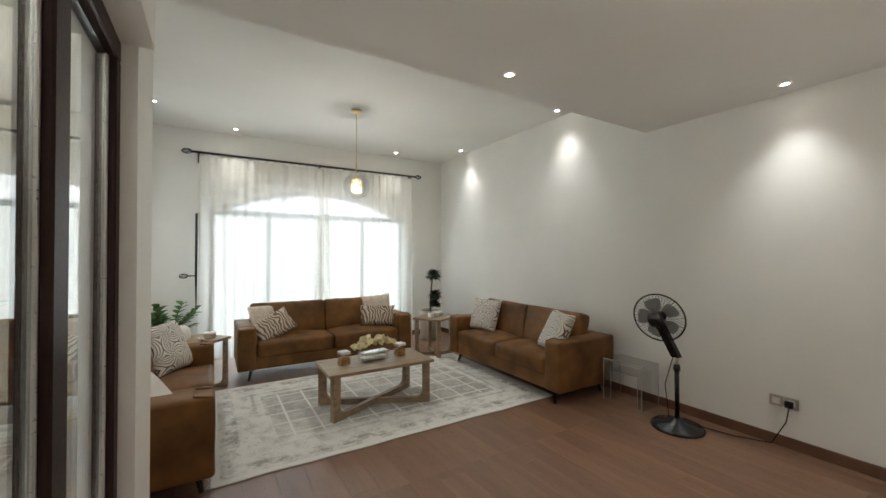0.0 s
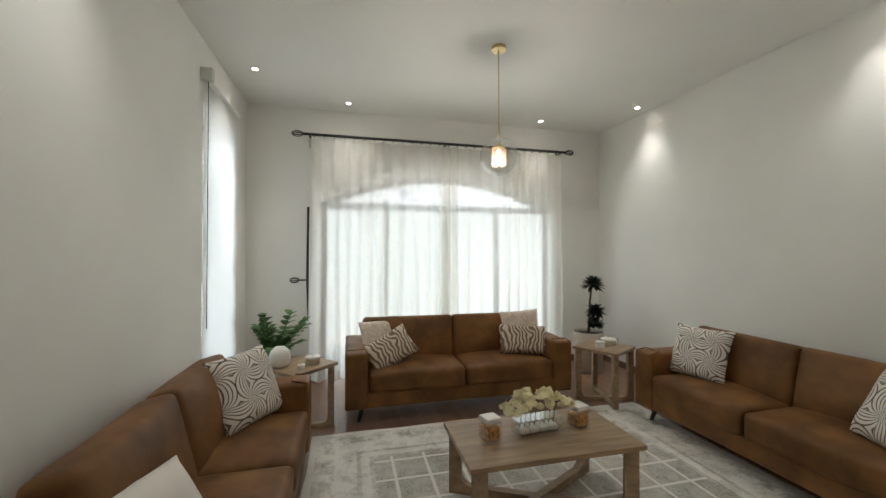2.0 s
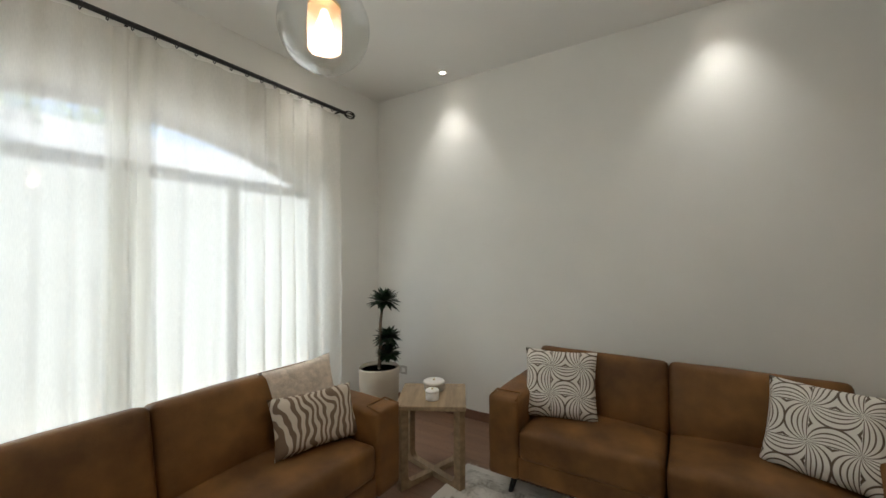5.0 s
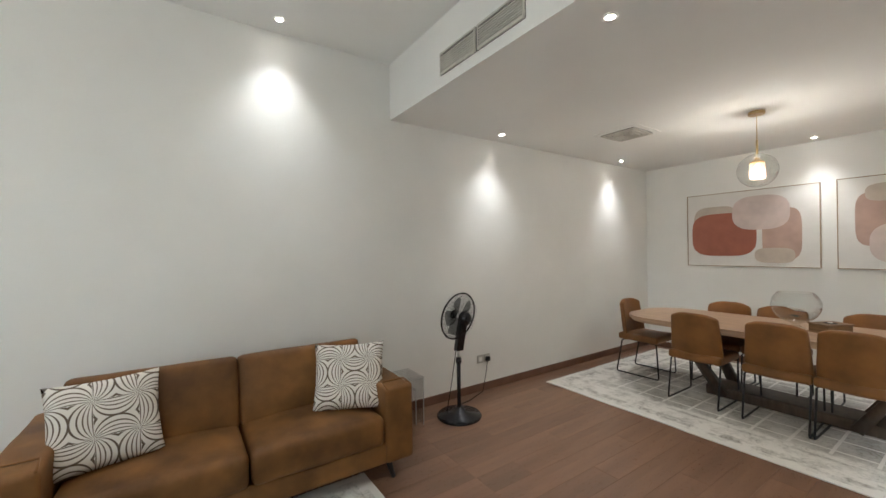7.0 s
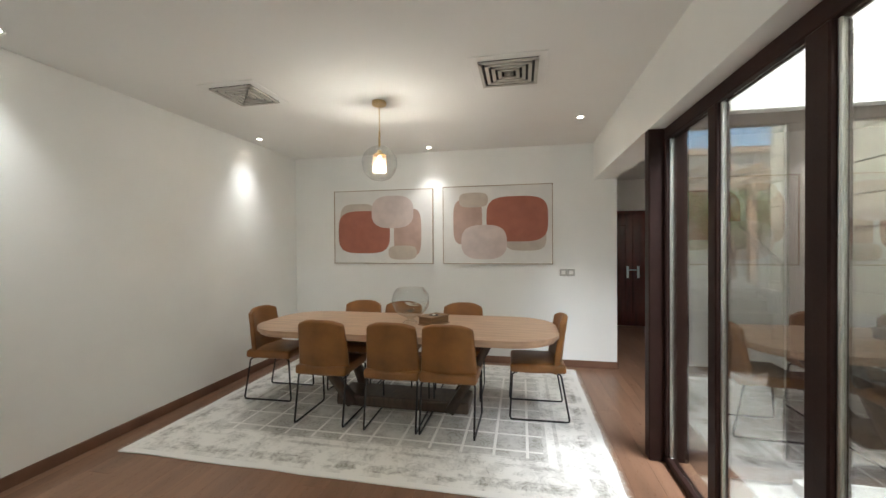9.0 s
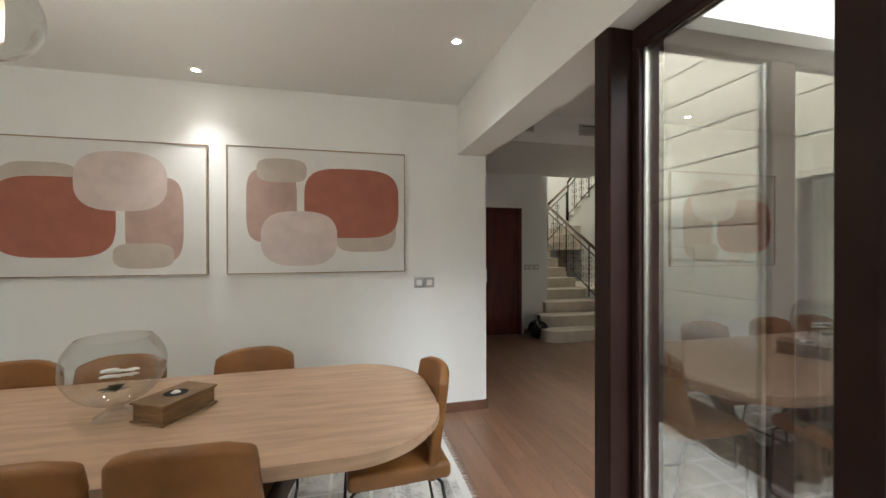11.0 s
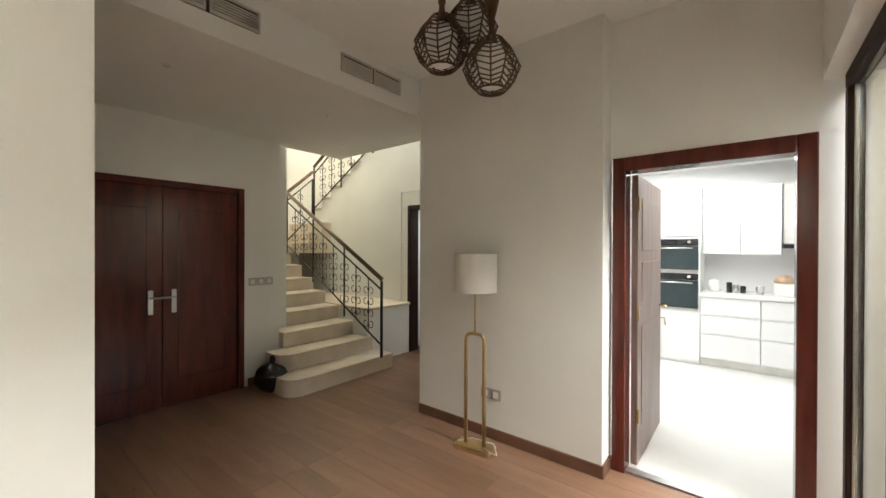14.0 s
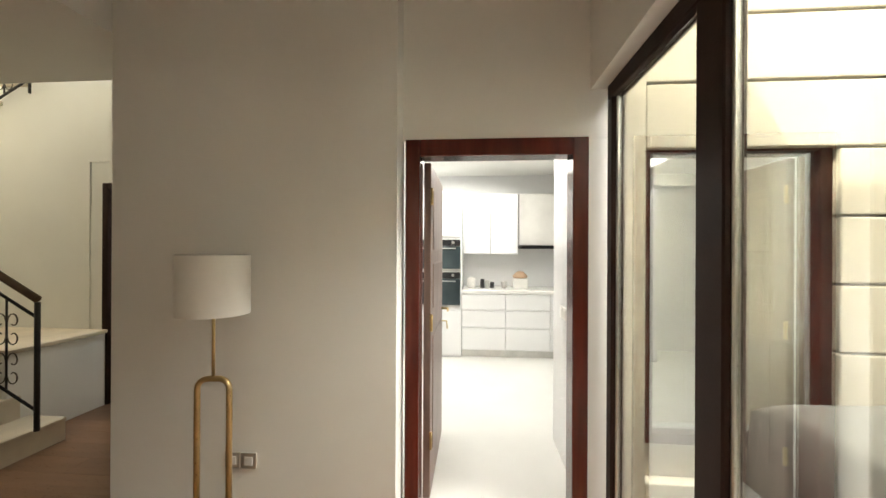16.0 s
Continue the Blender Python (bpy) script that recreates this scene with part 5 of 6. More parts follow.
# Both unseen, added so no outside light leaks under the door.
solid("door_gap_strip", boxm(-2.06, -0.62, -5.3, -4.912, -0.1, 0.02), STONE, "unseen stone strip outside the entrance door, stops light leaking under it", "sill", "structure")
solid("door_gap_screen", boxm(-2.3, -0.4, -5.4, -5.31, -0.1, 2.3), RENDER_OUT, "unseen rendered panel outside the entrance, added to block light", "wall", "structure")

RISE, GOING, Y0 = 0.175, 0.31, -4.14
SX0, SX1 = -3.42, -2.45


def staircase():
    s = thing("staircase", "cream marble staircase with a rounded bottom step", "stairs", kind="structure")
    for i in range(8):
        yf = Y0 - GOING * i
        z0, z1 = RISE * i, RISE * (i + 1)
        left = {0: -2.18, 1: -2.26, 2: -2.455}.get(i, SX1 - 0.002)
        right = {0: -3.56, 1: -3.5}.get(i, SX0)
        back = yf - GOING - 0.02 if i < 7 else -7.4
        bm = bmesh.new()
        if i < 2:
            r = 0.16
            poly = [(right, yf), (left - r, yf)] + [(left - r + r * math.sin(k * math.pi / 12), yf - r + r * math.cos(k * math.pi / 12)) for k in range(1, 7)] + [(left, max(back, -4.845)), (right, max(back, -4.845))]
            if back < -4.845:
                poly = [(a, b) for a, b in poly]
            add_prism(bm, poly, z0, z1)
        else:
            add_box(bm, right, left, back, yf, z0 if i < 7 else z0, z1)
        part("step", bm, STONE, s)
        part("nosing", boxm(right, left - (0.17 if i < 2 else 0), yf - 0.03, yf + 0.012, z1 - 0.028, z1 + 0.002, 0.008, 2), STONE, s)
    part("understructure", boxm(SX0 + 0.01, SX1 - 0.01, -6.3, -4.75, 0, 0.17), STONE, s)
    # winding steps on the landing, then the upper flight back towards the hall
    for j in range(3):
        part("step", boxm(-4.2 - 0.0, -3.50 - 0.25 * j, -7.4, -6.35, RISE * (8 + j), RISE * (9 + j), 0.004, 1), STONE, s)
    for j in range(10):
        yb = -6.9 + 0.27 * j
        top = 1.5 + RISE * (j + 4)
        part("step", boxm(-5.4, -4.17, yb - 0.01, yb + 0.27, top - 0.039, top, 0.006, 1), STONE, s)
    prof = [(-6.9, 0.0), (-6.9, 1.5 + RISE * 4 - 0.04)]
    for j in range(10):
        yb, top = -6.9 + 0.27 * j, 1.5 + RISE * (j + 4) - 0.04
        prof += [(yb + 0.004, top), (yb + 0.27, top)]
    prof += [(-4.2, 2.3), (-4.63, 2.3), (-4.63, 0.0)]
    bm = bmesh.new()
    f0 = [bm.verts.new((-5.4, y, z)) for y, z in prof]
    f1 = [bm.verts.new((-4.19, y, z)) for y, z in prof]
    bm.faces.new(f0)
    bm.faces.new(f1[::-1])
    for i in range(len(prof)):
        k = (i + 1) % len(prof)
        bm.faces.new((f0[i], f0[k], f1[k], f1[i]))
    bm.normal_update()
    bmesh.ops.triangulate(bm, faces=[f for f in bm.faces if len(f.verts) > 4])
    part("stringer", bm, PAINT, s)
    part("landing_fill", boxm(-5.4, -4.2, -7.4, -6.9, 0, RISE * 11), STONE, s)
    part("curb", boxm(-4.2, SX0, -6.3, -4.46, 0, 0.68, 0.006, 1), PAINT, s)
    part("curb_cap", boxm(-4.2, SX0, -6.3, -4.44, 0.681, 0.715, 0.008, 2), STONE, s)


staircase()


def scroll(cx, cy, cz, h, ux, uy):
    """A wrought-iron butterfly scroll in the plane of the railing."""
    for sx in (-1, 1):
        for sz in (-1, 1):
            pts = []
            for k in range(11):
                a = k / 10 * math.pi * 1.7
                rr = h * 0.24 * (1 - 0.05 * k)
                u = sx * (h * 0.22 - rr * math.cos(a) * 0.8)
                z = sz * (h * 0.25 + rr * math.sin(a))
                pts.append((cx + ux * u, cy + uy * u, cz + z))
            yield tube(pts, 0.0045, 5)


def railing(name, p0, p1, h, n, label, low=0.14):
    """A sloping rail from p0 to p1, which are the feet on the stair line."""
    r = thing(name, label, "railing", "stair railings")
    a, b = Vector(p0), Vector(p1)
    up = Vector((0, 0, 1))
    d = (b - a)
    u2 = Vector((d.x, d.y, 0)).normalized()
    bm = tube([a + up * h, b + up * h], 0.026, 10)
    part("handrail", bm, WOODRAIL, r, "brown wooden handrail")
    part("upper_bar", tube([a + up * (h - 0.13), b + up * (h - 0.13)], 0.011, 6), BLACK, r)
    part("lower_bar", tube([a + up * low, b + up * low], 0.011, 6), BLACK, r)
    for i in range(n + 1):
        p = a + d * (i / n)
        foot = (i % 3 == 0)
        part("post" if foot else "baluster", tube([p + up * (0 if foot else low), p + up * (h - (0.02 if foot else 0.13))], 0.017 if i in (0, n) else (0.012 if foot else 0.007), 8), BLACK, r)
        if 0 < i < n:
            for zz in (0.30, 0.58):
                for bm in scroll(p.x, p.y, p.z + zz, 0.24, u2.x, u2.y):
                    part("scroll", bm, IRON, r)


WOODRAIL = material("handrail_wood", (0.1, 0.055, 0.025), 0.35, vary=0.2, scale=6)
IRON = material("aged_iron", (0.06, 0.048, 0.032), 0.5, 0.5, vary=0.3, scale=20)
railing("stair_railing", (-3.30, -4.06, 0.19), (-3.30, -6.22, 1.40), 0.93, 9, "black iron stair railing with scrolls and a wooden handrail")
railing("stair_railing", (-3.36, -6.34, 1.45), (-4.12, -6.82, 1.95), 0.9, 2, "short black iron railing turning at the landing")
railing("stair_railing", (-4.14, -6.80, 2.05), (-4.14, -4.4, 3.4), 0.9, 9, "black iron railing of the upper stair flight")


def store_door():
    d = thing("door_2", "dark wooden door frame of a storeroom with shelves", "door", kind="structure")
    for y0, y1 in ((-4.5, -4.44), (-3.72, -3.66)):
        part("jamb", boxm(-4.36, -4.185, y0, y1, 0, 2.1, 0.006, 1), FRAMEBROWN, d)
    part("head", boxm(-4.36, -4.185, -4.44, -3.72, 2.04, 2.1, 0.006, 1), FRAMEBROWN, d)
    sh = thing("store_shelf", "pale wall shelves with boxes in the storeroom", "shelf")
    for z in (0.5, 0.85, 1.2, 1.55):
        part("shelf_board", boxm(-5.38, -5.05, -4.6, -3.2, z, z + 0.025, 0.003, 1), WHITEPL, sh)
    for y in (-4.6, -3.22):
        part("upright", boxm(-5.38, -5.05, y, y + 0.02, 0.02, 1.8, 0.003, 1), WHITEPL, sh)
    rng = random.Random(2)
    for z in (0.525, 0.875, 1.225):
        for y in (-4.45, -4.1, -3.8, -3.5):
            solid("storage_box", boxm(-5.33, -5.1, y, y + rng.uniform(0.15, 0.26), z, z + rng.uniform(0.1, 0.22), 0.01, 1), random.Random(y + z).choice([COVER, POT, WHITEPL, BLUECAN]), "storage box on a shelf", "box", group="stored boxes")
    solid("water_jug", lathe([(0.11, 0), (0.13, 0.02), (0.13, 0.3), (0.06, 0.36), (0.03, 0.40)], -4.55, -4.2, 0.0), BLUECAN, "blue plastic water jug on the storeroom floor", "jug")
    # Added lamp without a fitting, brightens the storeroom shelves.
    spot(-4.8, -3.8, 2.6, 9, 140, (0.85, 0.92, 1.0))


BLUECAN = material("blue_plastic", (0.06, 0.16, 0.4), 0.35, vary=0.1)
store_door()


def black_bag():
    b = thing("gym_bag", "black bag slumped on the floor beside the stairs", "bag", at=pose(-2.22, -4.55, 0))
    bm = bmesh.new()
    bmesh.ops.create_icosphere(bm, subdivisions=4, radius=0.17)
    for v in bm.verts:
        v.co.z = max(-0.11, v.co.z * 0.85)
        v.co += noise.noise_vector(v.co * 9) * 0.03
    lo = min(v.co.z for v in bm.verts)
    bmesh.ops.translate(bm, vec=(0, 0, -lo), verts=bm.verts)
    part("body", bm, BLACKPL, b, smooth=True)
    part("spout", lathe([(0.03, 0.22), (0.022, 0.28), (0.03, 0.30), (0.03, 0.33), (0.02, 0.36)], seg=14), BLACKPL, b)


black_bag()


def floor_lamp():
    l = thing("floor_lamp", "brass loop floor lamp with a white drum shade", "floor lamp", at=pose(-2.58, -2.235, 0, 0, 0, 8))
    part("base", boxm(-0.07, 0.07, -0.15, 0.15, 0, 0.035, 0.012, 2), BRASS, l)
    w, t = 0.075, 0.86
    pts = [(0, -w, 0.03), (0, -w, t - 0.05)] + [(0, -w + 0.05 - 0.05 * math.cos(k * math.pi / 8), t - 0.05 + 0.05 * math.sin(k * math.pi / 8)) for k in range(1, 5)] + [(0, w - 0.05 + 0.05 * math.sin(k * math.pi / 8), t - 0.05 + 0.05 * math.cos(k * math.pi / 8)) for k in range(0, 5)] + [(0, w, 0.03)]
    part("loop", tube(pts, 0.014, 10), BRASS, l)
    part("stem", tube([(0, 0, t), (0, 0, 1.28)], 0.008, 8), BRASS, l)
    part("shade", lathe([(0.16, 1.172), (0.16, 1.455)], seg=40, cap=False), SHADE, l, "white fabric drum shade")
    part("shade_ring", tube([(0.159 * math.cos(a), 0.159 * math.sin(a), 1.455) for a in [i * math.tau / 32 for i in range(32)]], 0.003, 5, True), CHROME, l)
    part("spider", tube([(-0.159, 0, 1.28), (0.159, 0, 1.28)], 0.003, 5), CHROME, l)
    part("cord", tube([(0.02, 0.08, 0.045), (0.09, 0.16, 0.06), (0.05, 0.2, 0.03), (-0.03, 0.14, 0.06), (-0.05, -0.05, 0.05), (0.03, -0.12, 0.045)], 0.004, 6), WHITEPL, l)


floor_lamp()


def cage_chandelier():
    c = thing("cage_chandelier", "cluster of three bronze cage pendants on a round plate", "chandelier", at=pose(-1.63, -1.64, 0))
    part("ceiling_plate", lathe([(0.15, 0), (0.155, 0.02), (0.14, 0.03)], z=HALL_Z - 0.03, seg=36), BRONZE, c)
    for i, (x, y, z) in enumerate(((0.073, -0.09, 2.405), (-0.09, -0.045, 2.54), (-0.054, 0.093, 2.30))):
        sc = 0.118
        cage = part("cage", bmesh_cage(x, y, z, sc), BRONZE, c)
        part("shade", lathe([(0.05, -0.08), (0.07, -0.06), (0.07, 0.05), (0.04, 0.09)], x, y, z, 20), WHITEPL, cage, "white inner glass")
        part("cone", lathe([(0.028, 0.0), (0.014, 0.05), (0.012, 0.07), (0.019, 0.085), (0.012, 0.10), (0.018, 0.12), (0.034, 0.19)], x, y, z + sc * 0.95, 14), BRONZE, c)
        part("cord", tube([(x, y, z + sc + 0.17), (x, y, HALL_Z - 0.02)], 0.004, 6), BLACK, c)


def bmesh_cage(x, y, z, r):
    bm = bmesh.new()
    prof = [(0.45, 1.0), (0.8, 0.55), (1.08, 0.0), (0.85, -0.55), (0.55, -0.85)]
    m = 12

    def pt(k, t):
        s = t * (len(prof) - 1)
        i = min(len(prof) - 2, int(s))
        f = s - i
        rr = (prof[i][0] * (1 - f) + prof[i + 1][0] * f) * r
        hh = (prof[i][1] * (1 - f) + prof[i + 1][1] * f) * r
        a = k * math.tau / m
        return (x + rr * math.cos(a), y + rr * math.sin(a), z + hh)
    for k in range(m):
        add_tube(bm, [pt(k, t / 8) for t in range(9)], 0.004, 4)
        for t in range(11):
            add_tube(bm, [pt(k, t / 11 + (0.09 if k % 2 else 0)), pt(k + 1, t / 11 + (0 if k % 2 else 0.09))], 0.0035, 4)
    for t in (0, 1):
        add_tube(bm, [pt(k, t) for k in range(m)], 0.005, 5, True)
    return bm


cage_chandelier()

# ---- kitchen ----
def kitchen_door():
    d = thing("door_3", "open dark mahogany kitchen door frame with an open leaf", "door", kind="structure")
    for y0, y1 in ((-1.372, -1.29), (-0.455, -0.372)):
        part("jamb", boxm(-3.09, -2.945, y0, y1, 0, 2.10, 0.008, 2), MAHOG, d)
    part("head", boxm(-3.09, -2.945, -1.29, -0.455, 2.005, 2.10, 0.008, 2), MAHOG, d)
    leaf = part("leaf", boxm(-3.93, -3.09, -1.285, -1.242, 0.008, 2.0, 0.004, 1), DOORLEAF, d, "brown door leaf swung open into the kitchen")
    for z0, z1 in ((0.25, 0.95), (1.12, 1.4), (1.48, 1.85)):
        part("panel", boxm(-3.82, -3.2, -1.243, -1.237, z0, z1, 0.003, 1), DOORLEAF, leaf)
    part("handle", tube([(-3.86, -1.242, 1.02), (-3.86, -1.19, 1.02), (-3.75, -1.185, 1.02)], 0.009, 8), BRASS, leaf)
    part("key", tube([(-3.86, -1.242, 0.92), (-3.86, -1.20, 0.92), (-3.86, -1.195, 0.86)], 0.006, 6), BRASS, leaf)
    for z in (0.3, 1.0, 1.75):
        part("hinge", tube([(-3.09, -1.238, z), (-3.09, -1.238, z + 0.1)], 0.009, 8), BRASS, leaf)
    part("threshold", boxm(-3.05, -2.98, -1.29, -0.455, 0.0, 0.008, 0.002, 1), CHROME, d)


DOORLEAF = material("door_leaf_wood", (0.24, 0.17, 0.145), 0.4, vary=0.12, scale=3, stretch=(6, 6, 0.7))
kitchen_door()


def kitchen():
    for i, (y0, y1) in enumerate(((-1.95, -1.15),)):
        t = thing("tall_cabinet", "white tall kitchen unit with two built-in ovens", "cabinet")
        part("body", boxm(-6.74, -6.12, y0, y1, 0.0, 2.3, 0.004, 1), KWHITE, t)
        for z0, z1 in ((0.03, 0.64), (1.66, 2.28)):
            part("cabinet_door", boxm(-6.119, -6.10, y0 + 0.004, y1 - 0.004, z0, z1, 0.004, 1), KWHITE, t)
        for z0, z1 in ((0.72, 1.17), (1.22, 1.62)):
            o = thing("oven", "black glass built-in oven with a steel trim", "oven", "built-in ovens")
            part("front", boxm(-6.12, -6.10, y0 + 0.1, y1 - 0.02, z0, z1 - 0.09, 0.004, 1), OVENGLASS, o)
            part("control_panel", boxm(-6.12, -6.10, y0 + 0.1, y1 - 0.02, z1 - 0.085, z1, 0.004, 1), BLACKPL, o)
            part("handle", tube([(-6.07, y0 + 0.16, z1 - 0.12), (-6.07, y1 - 0.08, z1 - 0.12)], 0.009, 8), CHROME, o)
            part("knob", tube([(-6.1, y1 - 0.12, z1 - 0.04), (-6.08, y1 - 0.12, z1 - 0.04)], 0.02, 12), CHROME, o)
            part("trim", boxm(-6.12, -6.105, y0 + 0.1, y1 - 0.02, z0 - 0.035, z0 - 0.003, 0.002, 1), CHROME, o)
    for y0, y1 in ((-1.148, -0.55), (-0.548, 0.05), (0.052, 0.65)):
        u = thing("base_cabinet", "white handleless kitchen base unit with drawers", "cabinet", "white base units")
        part("body", boxm(-6.74, -6.14, y0, y1, 0.1, 0.88, 0.003, 1), KWHITE, u)
        for z0, z1 in ((0.11, 0.40), (0.42, 0.64), (0.66, 0.875)):
            part("drawer_front", boxm(-6.139, -6.12, y0 + 0.003, y1 - 0.003, z0, z1, 0.004, 1), KWHITE, u)
        part("plinth", boxm(-6.7, -6.18, y0, y1, 0.0, 0.1), CHROME, u)
    solid("worktop", boxm(-6.74, -6.10, -1.148, 0.65, 0.881, 0.93, 0.004, 1), KTILE, "pale stone kitchen worktop", "worktop")
    for y0, y1 in ((-1.148, -0.75), (-0.748, -0.35)):
        u = thing("wall_cabinet", "white handleless kitchen wall unit", "cabinet", "white wall units")
        part("body", boxm(-6.74, -6.42, y0, y1, 1.42, 2.3, 0.003, 1), KWHITE, u)
        part("cabinet_door", boxm(-6.419, -6.40, y0 + 0.003, y1 - 0.003, 1.425, 2.295, 0.004, 1), KWHITE, u)
    h = thing("cooker_hood", "slanted glass cooker hood above the worktop", "cooker hood")
    part("body", boxm(-6.74, -6.45, -0.34, 0.4, 1.55, 2.3, 0.01, 1), WHITEPL, h)
    part("trim", boxm(-6.74, -6.3, -0.34, 0.4, 1.50, 1.548, 0.004, 1), BLACKPL, h)
    solid("toaster", boxm(-6.5, -6.32, -0.42, -0.22, 0.931, 1.08, 0.02, 2), WHITEPL, "white toaster on the worktop", "toaster")
    solid("bread_board", lathe([(0.1, 0), (0.11, 0.03), (0.05, 0.09), (0.01, 0.1)], -6.41, -0.32, 1.081), TABLEWOOD, "domed wooden lid on the toaster", "lid")
    solid("canister", lathe([(0.06, 0), (0.06, 0.13), (0.05, 0.14), (0.015, 0.16)], -6.42, -1.02, 0.931), WHITEPL, "white lidded ceramic canister on the worktop", "canister")
    for i, y in enumerate((-0.86, -0.79, -0.72)):
        solid("spice_tin", lathe([(0.03, 0), (0.03, 0.12 - 0.02 * i), (0.025, 0.13 - 0.02 * i)], -6.4, y, 0.931), CHROME if i % 2 else BLACKPL, "small steel spice tin on the worktop", "tin", group="spice tins")
    solid("measuring_jug", lathe([(0.03, 0), (0.045, 0.09), (0.04, 0.10)], -6.38, -0.55, 0.931), CHROME, "small steel jug on the worktop", "jug")
    wall_plate("light_switch", -3.5, -0.362, 1.05, '-y', 3, "white light switches inside the kitchen", WHITEPL)


kitchen()

# ---- garden ----
def tree(x, y, h, crown, seed):
    t = thing("garden_tree", "leafy green garden tree behind the courtyard", "tree", "garden trees", pose(x, y, -0.12))
    rng = random.Random(seed)
    part("trunk", tube([(0, 0, 0), (0.08, 0.03, h * 0.3), (0.02, 0.1, h * 0.6), (0.1, 0.05, h * 0.8)], [0.14, 0.11, 0.08, 0.04], 8), BARK, t)
    bm = bmesh.new()
    for k in range(6):
        a = k * math.tau / 6 + rng.uniform(-0.3, 0.3)
        z = h * rng.uniform(0.35, 0.6)
        add_tube(bm, [(0.05, 0.05, z), (math.cos(a) * crown * 0.5, math.sin(a) * crown * 0.5, z + h * 0.15), (math.cos(a) * crown * 0.9, math.sin(a) * crown * 0.9, z + h * 0.22)], [0.05, 0.03, 0.012], 6)
    part("limbs", bm, BARK, t)
    vs, fs = [], []
    for c in range(60):
        d = Vector((rng.gauss(0, 1), rng.gauss(0, 1), rng.gauss(0, 0.8)))
        d = d.normalized() * crown * rng.uniform(0.35, 1.0)
        cx, cy, cz = d.x, d.y, h * 0.72 + d.z * 0.75
        for k in range(70):
            p = Vector((cx, cy, cz)) + Vector((rng.gauss(0, 1), rng.gauss(0, 1), rng.gauss(0, 1))) * 0.17
            u = Vector((rng.gauss(0, 1), rng.gauss(0, 1), rng.gauss(0, 1))).normalized() * 0.06
            w = u.orthogonal().normalized() * 0.028
            n = len(vs)
            vs += [tuple(p - u), tuple(p + w), tuple(p + u), tuple(p - w)]
            fs.append((n, n + 1, n + 2, n + 3))
    me = bpy.data.meshes.new("crown")
    me.from_pydata(vs, [], fs)
    me.materials.append(OUTLEAF)
    cr = new("crown", me)
    cr.parent = t


tree(-2.6, 8.0, 3.6, 1.3, 1)
tree(-4.9, 8.3, 3.2, 1.1, 2)
tree(1.6, 10.5, 4.2, 1.7, 3)
tree(-0.6, 10.2, 3.0, 1.2, 4)


def bush(x, y, r, seed, label):
    rng = random.Random(seed)
    b = thing("garden_plant", label, "plant", "spiky courtyard plants", pose(x, y, -0.04))
    bm = bmesh.new()
    for k in range(46):
        a, e = rng.uniform(0, math.tau), rng.uniform(0.25, 1.3)
        leaf_bm(bm, (rng.uniform(-0.05, 0.05), rng.uniform(-0.05, 0.05), 0.0), (math.cos(a) * math.cos(e), math.sin(a) * math.cos(e), math.sin(e)), r * rng.uniform(0.6, 1.1), 0.05, 0.3)
    part("leaves", bm, PALELEAF, b)
    part("stem", tube([(0, 0, 0), (0, 0, 0.12)], 0.04, 8), BARK, b)


PALELEAF = material("pale_leaf", (0.42, 0.46, 0.34), 0.5, vary=0.2, scale=10)
bush(-0.72, 0.95, 0.42, 1, "pale variegated spiky plant outside the glass")
bush(-0.70, 1.55, 0.36, 2, "pale variegated spiky plant outside the glass")
bush(-2.6, 6.6, 0.6, 3, "pale spiky garden plant")
bush(-3.6, 7.2, 0.6, 4, "pale spiky garden plant")


def covered_furniture(x, y, sx, sy, h, seed, label):
    bm = bmesh.new()
    n = 22
    rng = Vector((seed * 3.1, 0, 0))
    g = []
    for j in range(n + 1):
        row = []
        for i in range(n + 1):
            u, v = i / n * 2 - 1, j / n * 2 - 1
            m = max(abs(u), abs(v))
            top = h + 0.06 * noise.noise(Vector((u * 1.6, v * 1.6, 0)) + rng) - 0.05 * (u * u + v * v)
            if m > 0.72:
                k = (m - 0.72) / 0.28
                z = top * (1 - k) ** 0.9 - 0.04 * k
                sc = (0.72 + 0.10 * k + 0.035 * k * math.sin(14 * math.atan2(v, u))) / m
            else:
                z, sc = top, 1
            row.append(bm.verts.new((u * sc * sx / 0.8, v * sc * sy / 0.8, z)))
        g.append(row)
    for j in range(n):
        for i in range(n):
            bm.faces.new((g[j][i], g[j][i + 1], g[j + 1][i + 1], g[j + 1][i])).smooth = True
    ob = solid("covered_table", bm, COVER, label, "covered furniture")
    ob.location = (x, y, 0.0)
    return ob


covered_furniture(-2.32, 0.85, 0.46, 0.60, 0.82, 1, "outdoor table under a draped grey cover in the courtyard")
covered_furniture(-2.0, 2.7, 0.5, 0.7, 0.95, 2, "outdoor furniture under a draped grey cover")


def pergola():
    p = thing("pergola", "timber pergola with a post and rafters over the garden path", "pergola")
    for x in (-3.6, -1.7):
        part("post", boxm(x - 0.06, x + 0.06, 5.0, 5.12, -0.12, 2.5, 0.01, 1), ROOFTILE, p)
    part("beam", boxm(-3.9, -1.3, 4.99, 5.13, 2.5, 2.65, 0.01, 1), ROOFTILE, p)
    for i in range(7):
        x = -3.8 + i * 0.4
        part("rafter", boxm(x - 0.03, x + 0.03, 3.6, 5.6, 2.66, 2.76, 0.006, 1), ROOFTILE, p)


pergola()


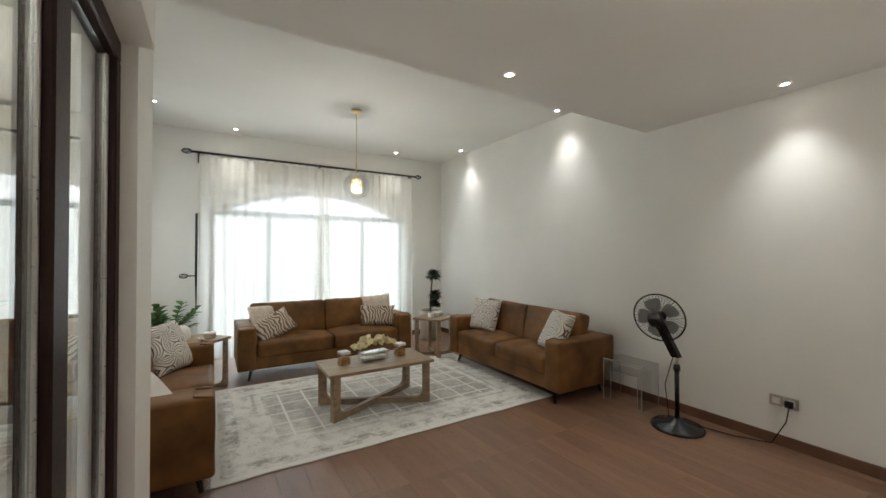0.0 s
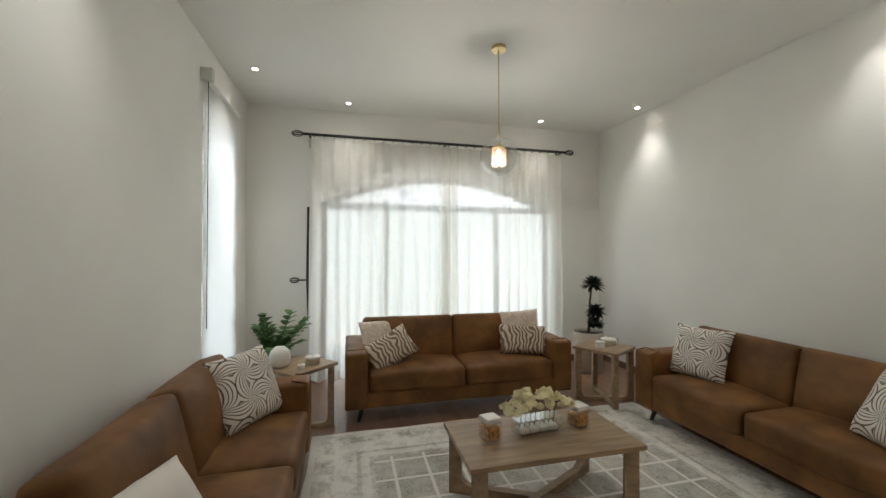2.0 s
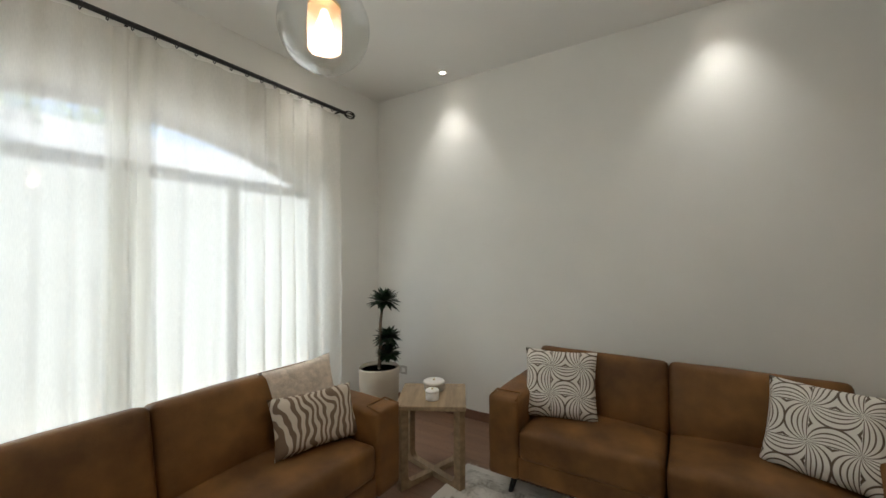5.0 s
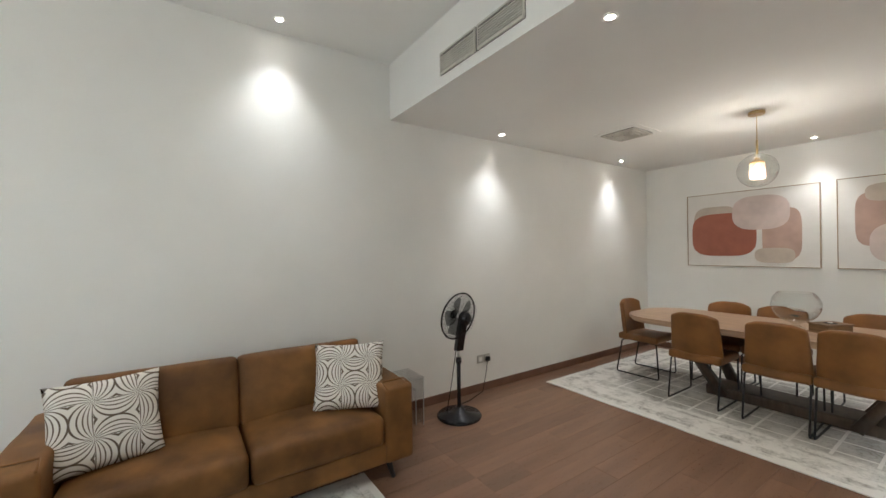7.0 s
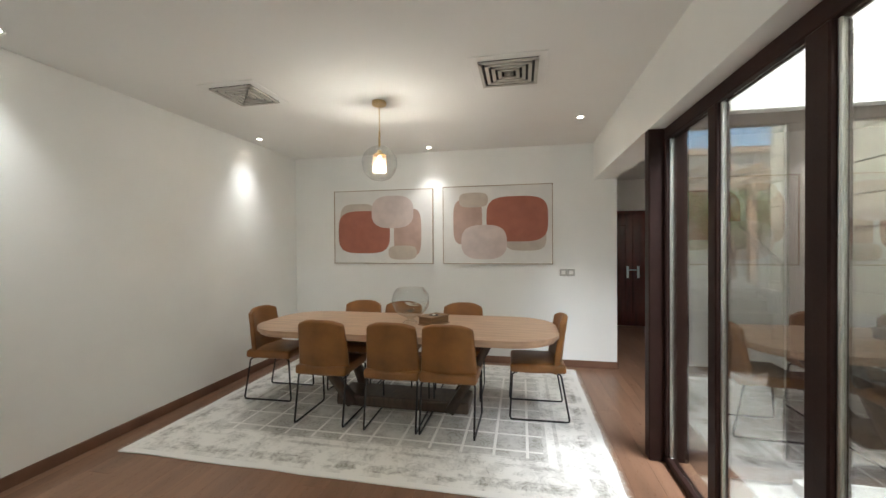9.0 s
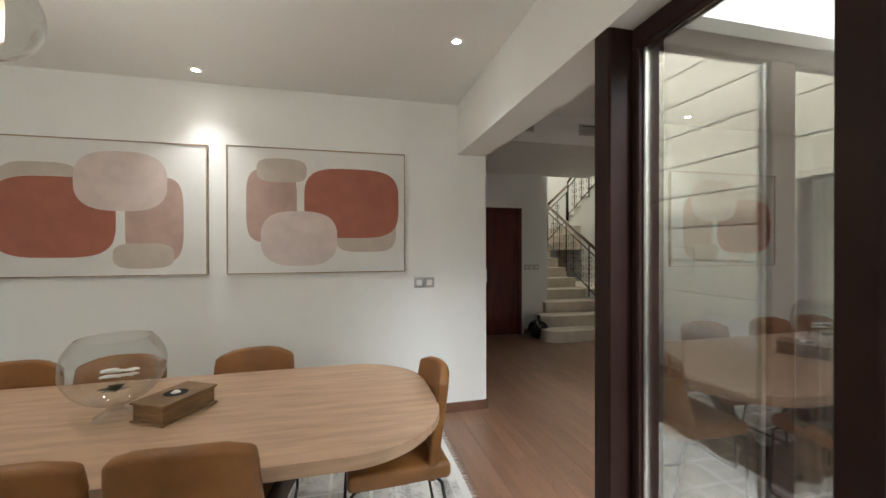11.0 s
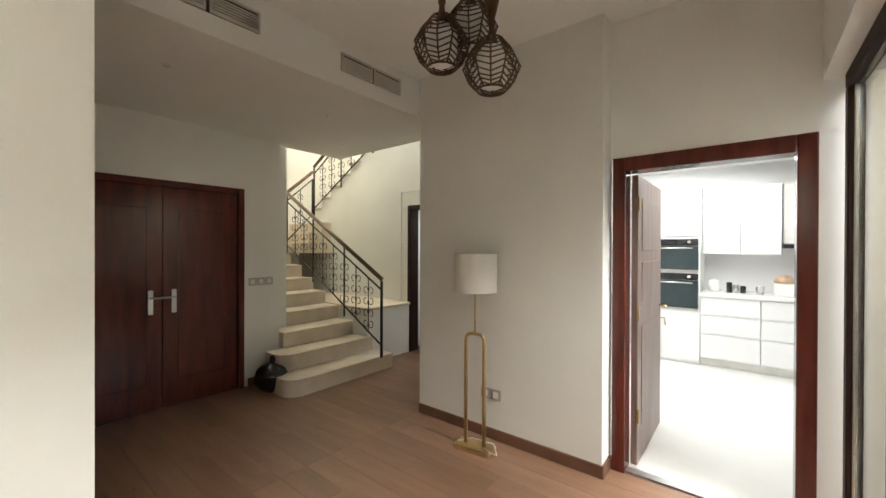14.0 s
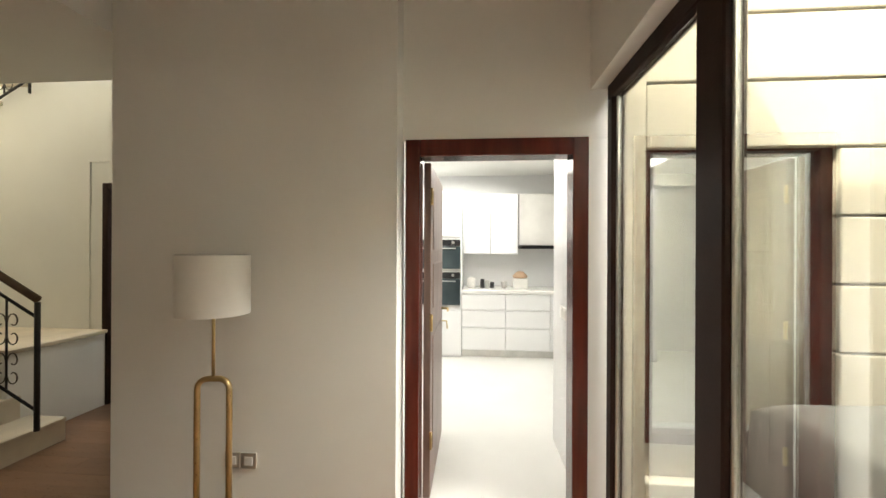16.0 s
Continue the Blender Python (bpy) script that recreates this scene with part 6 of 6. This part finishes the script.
def house():
    h = thing("neighbour_house", "cream two-storey neighbouring house behind the garden wall", "house", at=pose(-5.0, 19, -0.12))
    part("wall", boxm(-7, 7, 0, 6, 0, 6.2), RENDER_OUT, h)
    part("roof", add_prism(bmesh.new(), [(-7.4, -0.4), (7.4, -0.4), (7.4, 6.4), (-7.4, 6.4)], 6.21, 6.5), ROOFTILE, h)
    for x in (-5, -2, 1, 4):
        for z in (1.0, 4.0):
            w = part("window", boxm(x - 0.55, x + 0.55, -0.02, -0.003, z, z + 1.3, 0.003, 1), OVENGLASS, h)
            part("frame", boxm(x - 0.03, x + 0.03, -0.035, -0.021, z, z + 1.3), WHITEPL, w)
            part("sill", boxm(x - 0.65, x + 0.65, -0.12, -0.003, z - 0.1, z - 0.02), WHITEPL, w)


house()

# ---- floor boards and kitchen tiles ----
def boards():
    f = thing("floor", "reddish brown wide-board wooden floor with a satin sheen", "floor", kind="structure")
    zones = [(-0.46, EX, AY, 2.25), (WX, EX, 2.25, NY + 0.06), (-2.97, -0.46, -3.0, -0.24), (-0.46, 0.3, -2.99, -2.4), (-4.2, 0.3, -4.85, -3.0)]
    for x0, x1, y0, y1 in [(-0.46, EX, AY, 2.25), (WX, EX, 2.25, NY + 0.06), (-2.97, -0.46, -3.0, -0.24), (-0.46, 0.3, -3.0, -2.2), (-5.4, 0.3, -4.9, -3.0)]:
        part("subfloor", boxm(x0, x1, y0, y1, -0.1, -0.012), SKIRT, f)
    W, LEN, gap = 0.185, 1.5, 0.001
    cache = {}
    rng = random.Random(6)
    for x0, x1, y0, y1 in zones:
        i = math.floor(x0 / W)
        while i * W < x1 - 1e-4:
            a, b = max(x0, i * W), min(x1, (i + 1) * W)
            off = ((i * 7) % 11) / 11 * LEN
            j = math.floor((y0 - off) / LEN)
            while j * LEN + off < y1 - 1e-4:
                c, d = max(y0, j * LEN + off), min(y1, (j + 1) * LEN + off)
                if b - a > 0.01 and d - c > 0.01:
                    key = (round(b - a, 3), round(d - c, 3))
                    if key not in cache:
                        cache[key] = mesh_of("board", boxm(0, b - a - gap, 0, d - c - gap, -0.011, 0, 0.0006, 1), OAKFLOOR)
                    ob = new("board", cache[key])
                    ob.location = (a, c, 0)
                    ob.parent = f
                j += 1
            i += 1


boards()
